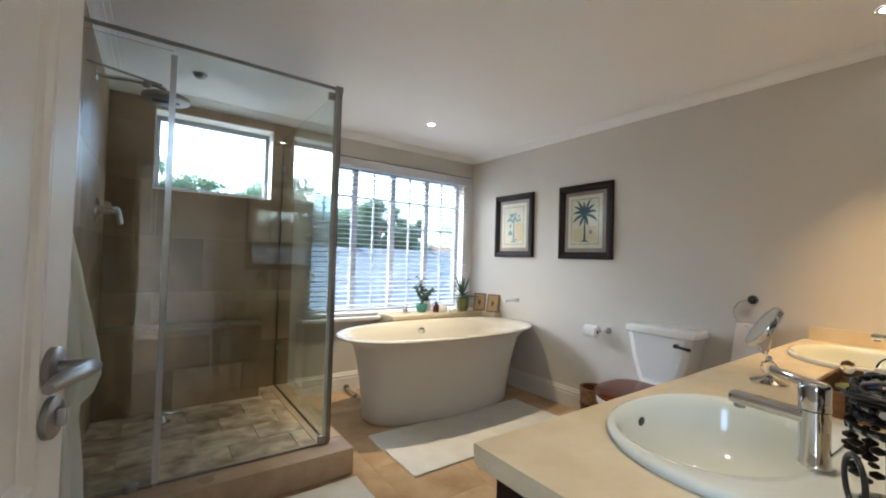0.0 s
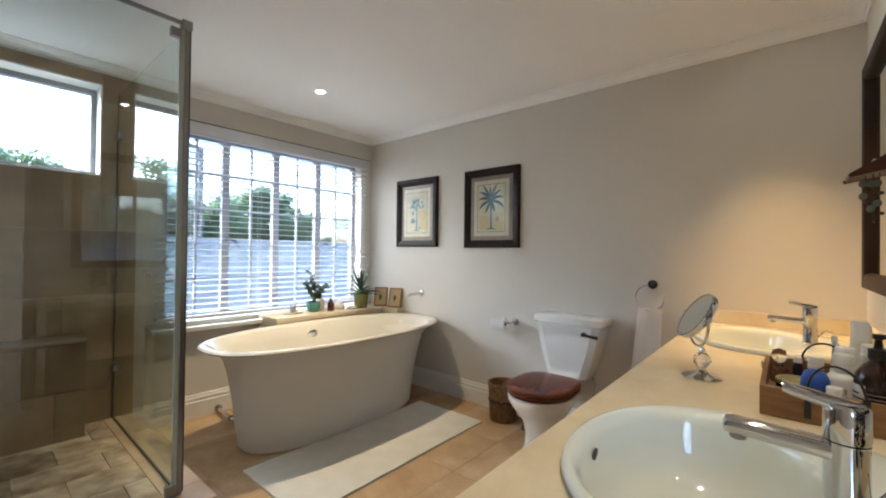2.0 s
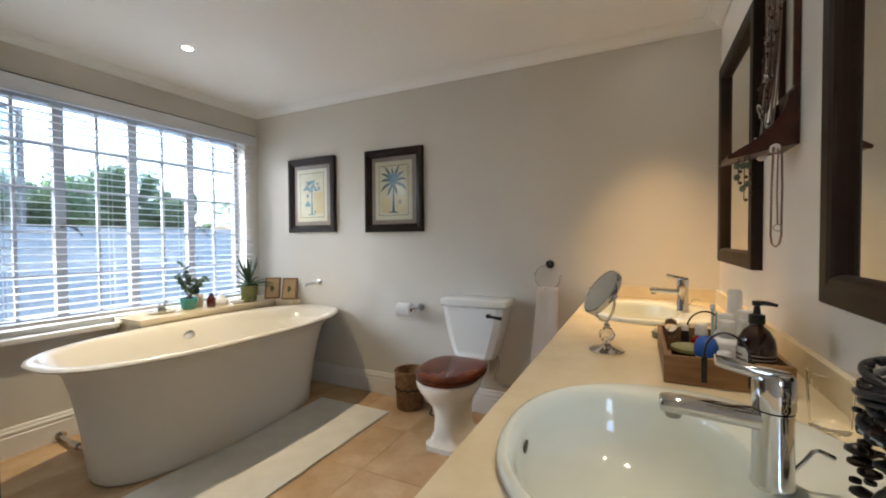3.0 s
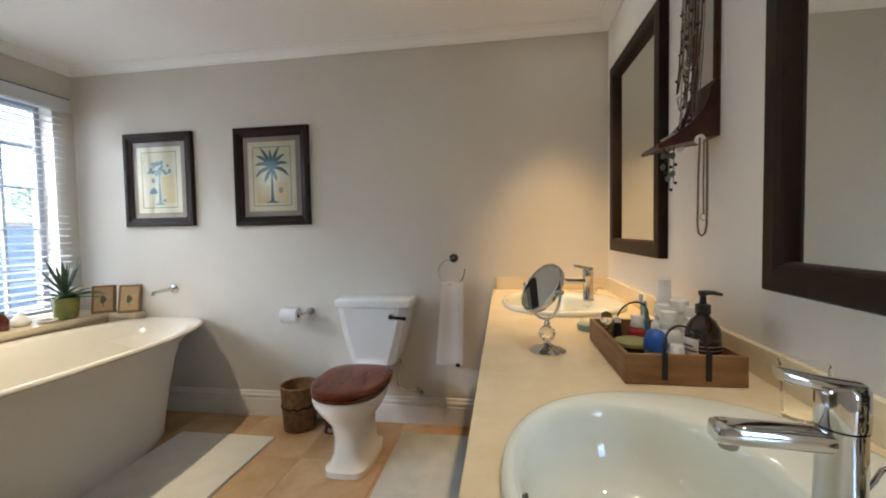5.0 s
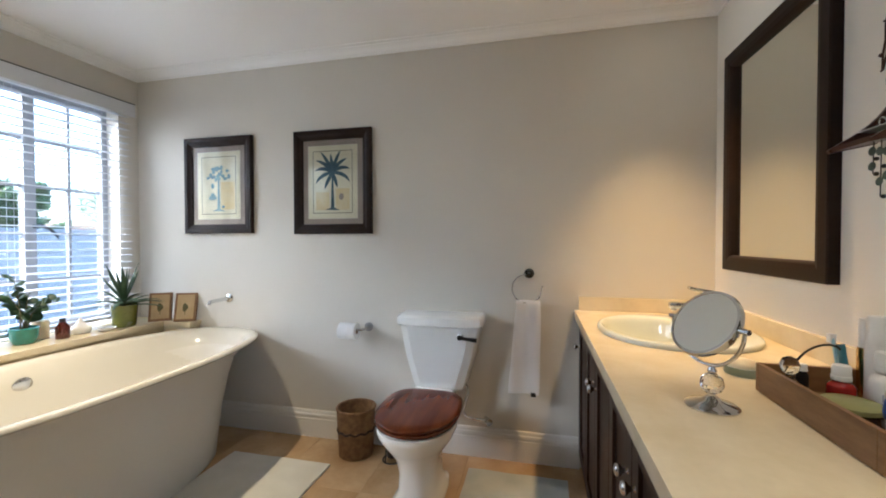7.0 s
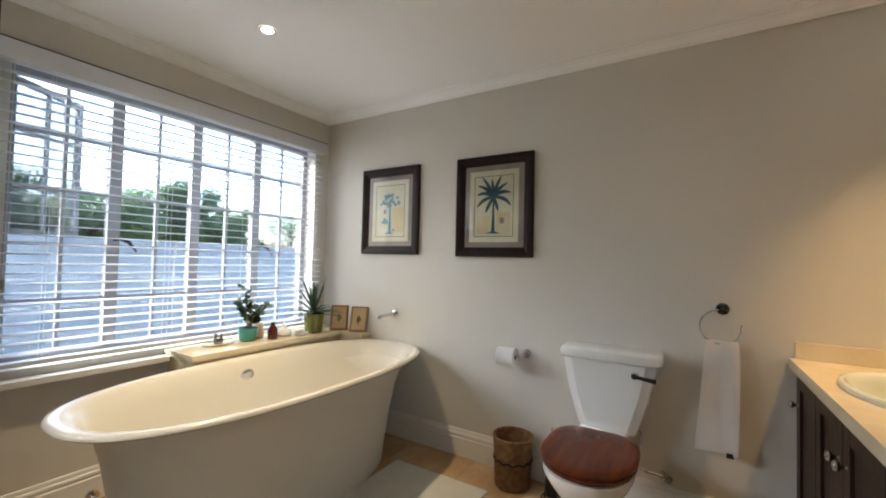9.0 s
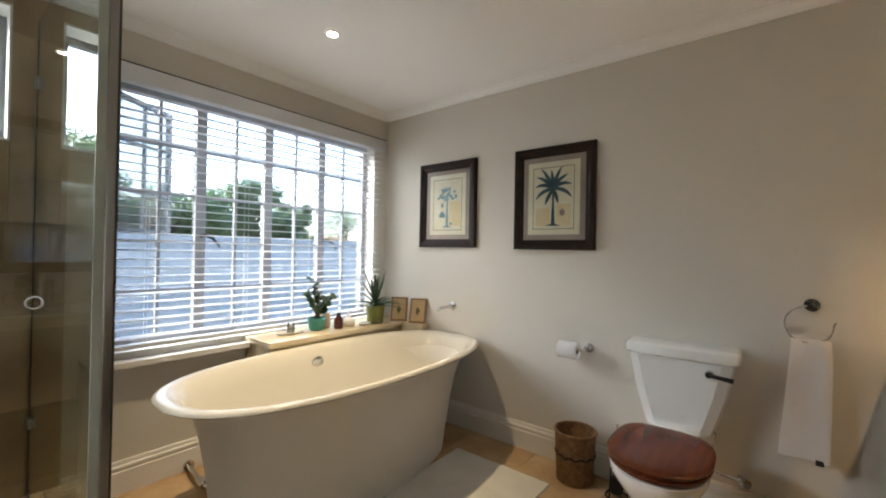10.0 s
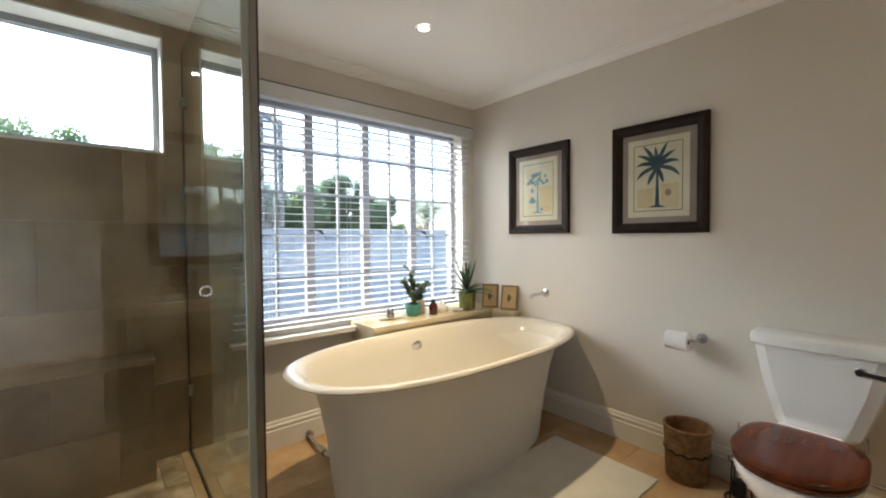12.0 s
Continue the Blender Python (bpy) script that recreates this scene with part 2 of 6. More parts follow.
def wall_with_holes(name, along, a0, a1, depth0, depth1, z0, z1, holes, mat, label):
    """A thick wall along x or y with rectangular openings (a, b, low, high)."""
    bm = B()

    def put(a, b, lo, hi):
        if b - a > 1e-4 and hi - lo > 1e-4:
            box(bm, *((a, b, depth0, depth1) if along == "x" else (depth0, depth1, a, b)), lo, hi)
    at = a0
    for a, b, lo, hi in sorted(holes):
        put(at, a, z0, z1)
        put(a, b, z0, lo)
        put(a, b, hi, z1)
        at = b
    put(at, a1, z0, z1)
    return structure(name, bm, mat, label)


WIN = (1.12, 2.79, 0.70, 2.09)       # bath window opening x0 x1 z0 z1
SHW = (-0.03, 0.765, 1.665, 2.235)   # shower window opening
DOORWAY = (-0.275, 0.515, 0.0, 2.04)
wall_with_holes("wall_north", "x", WEST - 0.2, EAST + 0.2, NORTH, NORTH + 0.2, 0, CEIL, [SHW, WIN], M_WALL, "beige painted wall with two window openings")
structure("wall_east", box(B(), EAST, EAST + 0.15, SOUTH - 0.15, NORTH, 0, CEIL), M_WALL, "long plain beige painted wall")
wall_with_holes("wall_south", "x", WEST - 0.15, EAST, SOUTH - 0.15, SOUTH, 0, CEIL, [DOORWAY], M_WALL_LIT, "painted wall behind the vanity, its colour lightened for window light")
structure("wall_west", box(B(), WEST - 0.15, WEST, SOUTH, NORTH, 0, CEIL), M_WALL, "beige painted wall beside the shower")
structure("ceiling", box(B(), WEST - 0.15, EAST + 0.15, SOUTH - 0.15, NORTH + 0.2, CEIL, CEIL + 0.12), M_CEIL, "smooth white painted ceiling")
floor = structure("floor", box(B(), WEST - 0.15, EAST + 0.15, SOUTH - 0.15, NORTH, -0.15, -0.004), M_GROUT, "grout bed under honey-coloured stone floor tiles")
# assumed passage behind the doorway, unseen; side opening added to let daylight in
wall_with_holes("wall_passage_west", "y", -2.2, SOUTH - 0.15, -1.6, -1.5, 0, CEIL, [(-1.9, -0.5, 0.9, 2.1)], M_WALL, "plain unseen passage wall with an opening added to admit daylight")
structure("wall_passage", box(box(B(), 1.9, 2.0, -2.2, SOUTH - 0.15, 0, CEIL), -1.6, WEST - 0.15, SOUTH - 0.15, SOUTH - 0.05, 0, CEIL), M_WALL, "plain passage side walls outside the bathroom door")
structure("wall_passage_end", box(B(), -1.6, 2.0, -2.3, -2.2, 0, CEIL), M_WALL, "plain passage end wall")
structure("ceiling_passage", box(B(), -1.6, 2.0, -2.3, SOUTH - 0.15, CEIL, CEIL + 0.1), M_CEIL, "plain white passage ceiling")
structure("floor_passage", box(B(), -1.6, 2.0, -2.3, SOUTH - 0.151, -0.1, -0.002), M_STONE, "honey-coloured passage floor")


def profile_run(bm, prof, runs):
    """prof: (out, z); runs: start, end and the inward normal, all on the plan."""
    for (x0, y0), (x1, y1), (nx, ny) in runs:
        rings(bm, [[(x + nx * o, y + ny * o, z) for o, z in prof] for x, y in ((x0, y0), (x1, y1))])
    return bm


CORN = [(0, CEIL - 0.042), (0.010, CEIL - 0.042), (0.014, CEIL - 0.034), (0.026, CEIL - 0.031), (0.034, CEIL - 0.022), (0.056, CEIL - 0.013), (0.062, CEIL - 0.012), (0.066, CEIL - 0.007), (0.088, CEIL - 0.006), (0.090, CEIL - 0.001), (0, CEIL - 0.001)]
structure("trim_cornice", profile_run(B(), CORN, [((WEST, NORTH), (EAST, NORTH), (0, -1)), ((EAST, SOUTH), (EAST, NORTH), (-1, 0)), ((WEST, SOUTH), (EAST, SOUTH), (0, 1)), ((WEST, SOUTH), (WEST, NORTH), (1, 0))]), M_CEIL, "white moulded plaster cornice", 40)
BASE = [(0, 0), (0.018, 0), (0.018, 0.112), (0.014, 0.116), (0.014, 0.126), (0.018, 0.129), (0.016, 0.141), (0.011, 0.145), (0.011, 0.153), (0.006, 0.163), (0, 0.165)]
structure("baseboard", profile_run(B(), BASE, [((EAST, 0.72), (EAST, NORTH - 0.018), (-1, 0)), ((0.95, NORTH), (1.80, NORTH), (0, -1))]), M_TRIM, "tall white grooved skirting board", 30)

# windows


def window(name, x0, x1, z0, z1, y, cols, rows, label, thick=0.028, thin=0.016):
    e = thing(name, label, "window", ((x0 + x1) / 2, y, z0), kind="structure")
    bm = B()
    box(bm, x0, x1, y, y + 0.05, z0, z0 + 0.04), box(bm, x0, x1, y, y + 0.05, z1 - 0.04, z1)
    box(bm, x0, x0 + 0.035, y, y + 0.05, z0 + 0.04, z1 - 0.04), box(bm, x1 - 0.035, x1, y, y + 0.05, z0 + 0.04, z1 - 0.04)
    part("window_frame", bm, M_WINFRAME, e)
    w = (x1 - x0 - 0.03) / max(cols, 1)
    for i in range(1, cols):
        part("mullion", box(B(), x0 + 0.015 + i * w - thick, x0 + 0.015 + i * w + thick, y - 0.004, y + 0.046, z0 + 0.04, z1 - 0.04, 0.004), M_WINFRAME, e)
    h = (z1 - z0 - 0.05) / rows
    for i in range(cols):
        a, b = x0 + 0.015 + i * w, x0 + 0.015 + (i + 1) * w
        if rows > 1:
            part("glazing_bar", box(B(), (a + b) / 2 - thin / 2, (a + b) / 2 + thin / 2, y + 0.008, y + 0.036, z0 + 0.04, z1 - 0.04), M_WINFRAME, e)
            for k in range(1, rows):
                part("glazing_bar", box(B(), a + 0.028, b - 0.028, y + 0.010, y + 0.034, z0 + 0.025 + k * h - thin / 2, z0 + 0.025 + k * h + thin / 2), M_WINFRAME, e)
        p = part("pane", box(B(), a + 0.02, b - 0.02, y + 0.020, y + 0.024, z0 + 0.03, z1 - 0.03), M_PANE, e)
        p.visible_shadow = False
    return e


w1 = window("window_1", *WIN, NORTH + 0.10, 4, 5, "white steel cottage-pane window over the bath")
for hx in (1.55, 2.385):
    bm = B()
    tube(bm, [(hx, NORTH + 0.095, 1.30), (hx, NORTH + 0.07, 1.30), (hx + 0.012, NORTH + 0.062, 1.305), (hx + 0.05, NORTH + 0.056, 1.285), (hx + 0.085, NORTH + 0.05, 1.235)], [0.012, 0.010, 0.011, 0.009, 0.006])
    part("window_catch", bm, M_BLACK, w1, "dark bronze window catch", 50)
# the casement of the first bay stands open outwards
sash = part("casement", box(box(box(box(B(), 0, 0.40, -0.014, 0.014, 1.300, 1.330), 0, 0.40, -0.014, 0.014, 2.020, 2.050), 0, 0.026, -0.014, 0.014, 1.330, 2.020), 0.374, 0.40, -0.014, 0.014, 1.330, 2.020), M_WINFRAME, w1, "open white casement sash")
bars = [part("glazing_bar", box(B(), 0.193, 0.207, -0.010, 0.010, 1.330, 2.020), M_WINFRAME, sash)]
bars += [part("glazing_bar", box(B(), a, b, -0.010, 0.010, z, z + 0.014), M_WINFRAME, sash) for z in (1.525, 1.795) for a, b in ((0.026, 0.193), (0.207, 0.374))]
bars.append(part("pane", box(B(), 0.02, 0.38, -0.002, 0.002, 1.32, 2.03), M_PANE, sash))
bars[-1].visible_shadow = False
sash.matrix_basis = pose(1.145, NORTH + 0.165, 0, 0, 0, 35)
window("window_2", *SHW, NORTH + 0.12, 1, 1, "high fixed white-framed window in the shower")
bm = B()
for a in ((SHW[0], SHW[0] + 0.008, SHW[2], SHW[3]), (SHW[1] - 0.008, SHW[1], SHW[2], SHW[3]), (SHW[0] + 0.008, SHW[1] - 0.008, SHW[2], SHW[2] + 0.008), (SHW[0] + 0.008, SHW[1] - 0.008, SHW[3] - 0.008, SHW[3])):
    box(bm, a[0], a[1], NORTH - 0.016, NORTH + 0.12, a[2], a[3])
structure("trim_shower_window", bm, M_TRIM, "white painted lining of the shower window")
structure("window_sill", box(B(), 1.04, 1.768, NORTH - 0.075, NORTH - 0.001, 0.635, 0.665, 0.004), M_TRIM, "white painted sill board under the blind")

# venetian blind
blind = thing("venetian_blind", "white wooden venetian blind with open slats", "blind", (1.94, NORTH - 0.035, 2.1))
X0, X1, BY = 1.055, 2.832, NORTH - 0.036
part("head_rail", box(B(), X0, X1, BY - 0.03, BY + 0.03, 2.060, 2.112, 0.003), M_SLAT, blind)
part("valance", box(B(), X0 - 0.012, X1 + 0.012, BY - 0.042, BY - 0.032, 2.040, 2.122, 0.002), M_SLAT, blind, "flat white valance board")
# dark strip in place of the shadow line above the blind
part("top_shadow", box(B(), X0 - 0.012, X1 + 0.012, BY - 0.043, BY + 0.034, 2.123, 2.128), M_SEAL_SHADE, blind, "thin dark strip standing in for the shadow gap")
slat_bm = B()
tl = radians(4)
loops = []
for x in (X0 + 0.004, X1 - 0.004):
    row = []
    for k in range(7):
        u = -0.025 + 0.05 * k / 6
        row.append((x, u * math.cos(tl), u * math.sin(tl) + 0.0022 * (1 - (u / 0.025) ** 2) + 0.0014))
    for k in range(6, -1, -1):
        u = -0.025 + 0.05 * k / 6
        row.append((x, u * math.cos(tl), u * math.sin(tl) + 0.0022 * (1 - (u / 0.025) ** 2) - 0.0014))
    loops.append(row)
rings(slat_bm, loops)
slat = finish("slat", slat_bm, M_SLAT)
NS = 30
for i in range(NS):
    ob = slat if i == 0 else new("slat", slat.data)
    ob.parent = blind
    ob.matrix_parent_inverse = Matrix.Translation(-Vector(blind.location))
    ob.matrix_basis = pose(0, BY + random.uniform(-0.001, 0.001), 0.775 + (2.04 - 0.775) * i / (NS - 1), random.uniform(-1.5, 1.5), random.uniform(-0.06, 0.06))
part("bottom_rail", box(B(), X0 + 0.004, X1 - 0.004, BY - 0.026, BY + 0.026, 0.722, 0.742, 0.004), M_SLAT, blind)
for x in (1.25, 1.75, 2.2, 2.64):
    for dy in (-0.027, 0.027):
        part("ladder_cord", tube(B(), [(x, BY + dy, 0.74), (x, BY + dy, 2.06)], 0.0008, 5), M_SLAT, blind)
bm = B()
tube(bm, [(1.10, BY - 0.034, 1.15), (1.10, BY - 0.034, 2.06)], 0.0014, 5), tube(bm, [(1.115, BY - 0.034, 1.10), (1.115, BY - 0.034, 2.06)], 0.0014, 5)
part("pull_cord", bm, M_SLAT, blind)
for x, z in ((1.10, 1.12), (1.115, 1.07)):
    part("cord_tassel", lathe(B(), x, BY - 0.034, [(0.004, z + 0.035), (0.008, z + 0.02), (0.009, z), (0.006, z - 0.005)][::-1], 10), M_STEEL, blind, "small grey cord pull", 50)

# ledge behind the bath
ledge = thing("bath_ledge", "cream marble clad ledge behind the bath", "ledge", (2.35, 3.45, 0), kind="structure")
part("ledge_body", box(box(B(), 1.785, EAST, 3.345, NORTH, 0, 0.66), 2.84, EAST, 3.14, 3.345, 0, 0.66), M_COUNTER, ledge)
part("ledge_top", box(box(B(), 1.77, EAST, 3.33, NORTH - 0.002, 0.66, 0.691), 2.83, EAST, 3.13, 3.33, 0.66, 0.691), M_COUNTER, ledge)

# ---- shower ----
SX, SY, KH = 0.848, 2.385, 0.145


def tiles(parent, name, plane, at, u0, u1, v0, v1, tw, th, mat, joint=0.003, thick=0.012, offset=0.5, hole=None, out=1):
    """Separate tile pieces on a plane: 'y' walls, 'x' walls or 'z' floors."""
    cache = {}
    r, v = 0, v0
    while v < v1 - 1e-3:
        ve = min(v + th, v1)
        u = u0 - (tw * offset * (r % 2))
        while u < u1 - 1e-3:
            a, b = max(u, u0), min(u + tw, u1)
            cells = [(a, b, v, ve)]
            if hole:
                ha, hb, hl, hh = hole
                if a < hb and b > ha and v < hh and ve > hl:
                    cells = [(a, min(b, ha), v, ve), (max(a, hb), b, v, ve), (max(a, ha), min(b, hb), v, min(ve, hl)), (max(a, ha), min(b, hb), max(v, hh), ve)]
            for ca, cb, cl, ch in cells:
                if cb - ca < 0.02 or ch - cl < 0.02:
                    continue
                w, h = round(cb - ca - joint, 4), round(ch - cl - joint, 4)
                if (w, h) not in cache:
                    bm = B()
                    k = min(0.0015, joint * 0.4)
                    lo, hi = (0, 0), (w, h)
                    l0 = [(lo[0], lo[1], 0), (hi[0], lo[1], 0), (hi[0], hi[1], 0), (lo[0], hi[1], 0)]
                    l1 = [(x, y, thick - k) for x, y, _ in l0]
                    l2 = [(k, k, thick), (w - k, k, thick), (w - k, h - k, thick), (k, h - k, thick)]
                    rings(bm, [l0, l1, l2], False)
                    me = bpy.data.meshes.new(name)
                    bmesh.ops.recalc_face_normals(bm, faces=bm.faces)
                    bm.to_mesh(me)
                    bm.free()
                    me.materials.append(mat)
                    cache[(w, h)] = me
                ob = new(name, cache[(w, h)])
                ob.parent = parent
                ob.matrix_parent_inverse = Matrix.Translation(-Vector(parent.location))
                jit = random.uniform(0, 0.0006)
                if plane == "y":
                    ob.matrix_basis = pose(ca, at - jit, cl, 90, 0, 0)
                elif plane == "x":
                    ob.matrix_basis = Matrix(((0, 0, 1, at + jit), (1, 0, 0, ca), (0, 1, 0, cl), (0, 0, 0, 1)))
                elif plane == "-x":
                    ob.matrix_basis = Matrix(((0, 0, -1, at - jit), (-1, 0, 0, cb), (0, 1, 0, cl), (0, 0, 0, 1)))
                else:
                    ob.matrix_basis = pose(ca, cl, at + jit)
            u += tw
        v += th
        r += 1


kerb = thing("shower_kerb", "raised stone-clad shower base with step", "shower base", (0.3, 3, 0), kind="structure")
bm = B()
box(bm, WEST, 0.955, 2.255, SY + 0.05, 0, KH, 0.004), box(bm, SX - 0.05, 0.955, SY + 0.052, NORTH, 0, KH, 0.004)
part("kerb", bm, M_KERB, kerb)
part("tray_bed", box(B(), WEST, SX - 0.05, SY + 0.05, NORTH, 0, KH - 0.009), M_DARKGROUT, kerb)

# ---- bath ----
tub = thing("bathtub", "white freestanding oval bathtub with rolled rim", "bathtub", (2.01, 2.88, 0))
TC = (2.02, 2.885)


def tub_rings(rows, n=2.5):
    return [oval(TC[0] + dx, TC[1], z, a, b, n, 72) for z, a, b, dx in rows]


outer = [(0.0, 0.668, 0.270, -0.02), (0.012, 0.678, 0.278, -0.02), (0.12, 0.690, 0.288, -0.02), (0.30, 0.717, 0.306, -0.015), (0.45, 0.748, 0.326, -0.01), (0.55, 0.780, 0.350, -0.005), (0.596, 0.830, 0.382, 0), (0.624, 0.892, 0.412, 0.005)]
part("shell", rings(B(), tub_rings(outer), True, False), M_TUBOUT, tub, "smooth off-white outer shell", 60)
inner = [(0.624, 0.892, 0.412, 0.005), (0.627, 0.914, 0.426, 0.005), (0.636, 0.924, 0.433, 0.005), (0.645, 0.919, 0.429, 0.005), (0.651, 0.902, 0.417, 0.005), (0.648, 0.874, 0.398, 0.005), (0.626, 0.835, 0.376, 0), (0.55, 0.785, 0.343, 0), (0.40, 0.715, 0.300, 0), (0.25, 0.64, 0.262, 0), (0.17, 0.56, 0.222, 0), (0.145, 0.45, 0.165, 0)]
part("rim", rings(B(), tub_rings(inner), False, True), M_TUB, tub, "glossy white rolled rim and basin", 60)
part("overflow", lathe(B(), 0, 0, [(0.038, 0), (0.041, 0.006), (0.036, 0.012), (0.014, 0.017), (0.002, 0.018)], 28, pose(2.02, 3.237, 0.552, 98)), M_CHROME, tub, "round chrome overflow cover", 40)

# ---- toilet ----
TY = 1.475
toilet = thing("toilet", "white close-coupled toilet with closed mahogany seat", "toilet", (2.55, TY, 0))


def pan(rows):
    return [oval(cx, TY, z, a, b, n, 44) for z, cx, a, b, n in rows]


part("bowl", rings(B(), pan([(0.0, 2.50, 0.195, 0.112, 4.5), (0.03, 2.50, 0.195, 0.112, 4.5), (0.045, 2.50, 0.175, 0.096, 3.6), (0.09, 2.51, 0.162, 0.086, 3), (0.17, 2.51, 0.160, 0.086, 2.8), (0.24, 2.505, 0.175, 0.105, 2.5), (0.29, 2.49, 0.205, 0.140, 2.3), (0.33, 2.475, 0.222, 0.166, 2.2), (0.36, 2.465, 0.230, 0.178, 2.2), (0.375, 2.463, 0.233, 0.181, 2.2), (0.39, 2.463, 0.233, 0.181, 2.2), (0.395, 2.463, 0.222, 0.172, 2.2)])), M_CERAMIC, toilet, "", 50)
bm = B()
box(bm, 2.60, 2.86, TY - 0.105, TY + 0.105, 0.30, 0.425, 0.02)
part("deck", bm, M_CERAMIC, toilet, "", 50)


def seat_ring(z, g):
    out = []
    for i in range(52):
        t = 2 * math.pi * i / 52
        c, q = math.cos(t), math.sin(t)
        n, a = (3.4, 0.238) if c > 0 else (2.1, 0.232)
        out.append((2.462 + (a + g) * math.copysign(abs(c) ** (2 / n), c), TY + (0.188 + g) * math.copysign(abs(q) ** (2 / n), q), z))
    return out


part("seat", rings(B(), [seat_ring(0.398, -0.006), seat_ring(0.402, 0), seat_ring(0.414, 0.002), seat_ring(0.419, -0.003)]), M_MAHOG, toilet, "glossy dark mahogany seat", 50)
part("seat_lid", rings(B(), [seat_ring(0.4195, -0.006), seat_ring(0.424, 0.002), seat_ring(0.434, 0.004), seat_ring(0.441, -0.002), seat_ring(0.4445, -0.016), seat_ring(0.4465, -0.045), seat_ring(0.4485, -0.09), seat_ring(0.4495, -0.135), seat_ring(0.45, -0.17)]), M_MAHOG, toilet, "glossy dark mahogany seat lid", 50)
for dy in (-0.075, 0.075):
    part("hinge", tube(B(), [(2.695, TY + dy - 0.02, 0.425), (2.695, TY + dy + 0.02, 0.425)], 0.011), M_CHROME, toilet, "chrome seat hinge", 40)
CY = 1.455


def cist(z, w, x0, x1, ch=0.05):
    return [(x1, CY - w, z), (x1, CY + w, z), (x0 + ch, CY + w, z), (x0 + 0.4 * ch, CY + w - 0.2 * ch, z), (x0, CY + w - ch, z), (x0, CY - w + ch, z), (x0 + 0.4 * ch, CY - w + 0.2 * ch, z), (x0 + ch, CY - w, z)]


part("cistern", rings(B(), [cist(0.415, 0.128, 2.755, 2.905), cist(0.43, 0.140, 2.747, 2.915), cist(0.47, 0.152, 2.742, 2.918), cist(0.60, 0.190, 2.742, 2.92), cist(0.760, 0.222, 2.742, 2.922)]), M_CERAMIC, toilet, "tapered white cistern", 25)
part("cistern_lid", rings(B(), [cist(0.756, 0.226, 2.736, 2.922), cist(0.764, 0.236, 2.728, 2.923, 0.055), cist(0.792, 0.238, 2.726, 2.923, 0.055), cist(0.803, 0.234, 2.730, 2.922, 0.055), cist(0.812, 0.222, 2.745, 2.918, 0.055)]), M_CERAMIC, toilet, "stepped white cistern lid", 35)
bm = tube(B(), [(2.745, CY - 0.125, 0.712), (2.712, CY - 0.125, 0.712)], 0.013)
lev = part("lever", tube(bm, [(2.716, CY - 0.118, 0.712), (2.714, CY - 0.165, 0.708), (2.714, CY - 0.215, 0.703)], [0.008, 0.009, 0.0115]), M_BLACK, toilet, "dark flush lever with chrome boss", 40)
part("lever_boss", lathe(B(), 0, 0, [(0.017, 0), (0.017, 0.008), (0.010, 0.014)], 20, pose(2.742, CY - 0.125, 0.712, 0, -90, 0)), M_CHROME, toilet, "", 40)
part("water_pipe", tube(B(), [(2.87, CY - 0.120, 0.440), (2.875, CY - 0.138, 0.405), (2.885, CY - 0.140, 0.360), (2.893, CY - 0.120, 0.300), (2.895, CY - 0.110, 0.255), (2.892, CY - 0.130, 0.228), (2.888, CY - 0.170, 0.222)], 0.0065), M_CHROME, toilet, "", 40)
bm = tube(B(), [(2.925, CY - 0.235, 0.215), (2.885, CY - 0.235, 0.215)], 0.014)
tube(bm, [(2.89, CY - 0.255, 0.215), (2.89, CY - 0.16, 0.222)], 0.010), tube(bm, [(2.89, CY - 0.25, 0.215), (2.872, CY - 0.262, 0.215)], 0.020)
part("stop_valve", bm, M_CHROME, toilet, "chrome angle stop valve", 40)

# ---- vanity ----
VX0, VY = 0.548, 0.748
counter = thing("countertop", "long cream marble vanity countertop", "countertop", (1.7, 0.4, TOP))
BASINS = [(1.045, 0.415), (2.44, 0.415)]


def cut_slab(bm, x0, x1, y0, y1, z0, z1, c, a, b, seg=56):
    """A block of slab with an oval hole right through it."""
    inner, outer_ = oval(c[0], c[1], 0, a, b, 2.15, seg), []
    for x, y, _ in inner:
        dx, dy = x - c[0], y - c[1]
        k = min(((x1 if dx > 0 else x0) - c[0]) / dx if abs(dx) > 1e-6 else 1e9, ((y1 if dy > 0 else y0) - c[1]) / dy if abs(dy) > 1e-6 else 1e9)
        outer_.append((c[0] + dx * k, c[1] + dy * k))
    for corner in ((x0, y0), (x1, y0), (x1, y1), (x0, y1)):
        i = min(range(seg), key=lambda q: (outer_[q][0] - corner[0]) ** 2 + (outer_[q][1] - corner[1]) ** 2)
        outer_[i] = corner
    loops = [[(x, y, z1) for x, y, _ in inner], [(x, y, z1) for x, y in outer_], [(x, y, z0) for x, y in outer_], [(x, y, z0) for x, y, _ in inner]]
    return rings(bm, loops + [loops[0]], False, False)


bm, sx = B(), VX0
for c in BASINS:
    box(bm, sx, c[0] - 0.34, SOUTH + 0.002, VY, TOP - 0.022, TOP)
    cut_slab(bm, c[0] - 0.34, c[0] + 0.34, SOUTH + 0.002, VY, TOP - 0.022, TOP, c, 0.288, 0.262)
    sx = c[0] + 0.34
box(bm, sx, EAST - 0.002, SOUTH + 0.002, VY, TOP - 0.022, TOP)
bmesh.ops.remove_doubles(bm, verts=bm.verts, dist=1e-5)
part("slab", bm, M_COUNTER, counter)
part("edge_build_up", box(B(), VX0 + 0.001, EAST - 0.002, VY - 0.04, VY - 0.001, TOP - 0.043, TOP - 0.0225, 0.002), M_COUNTER, counter, "cream marble front edge strip")
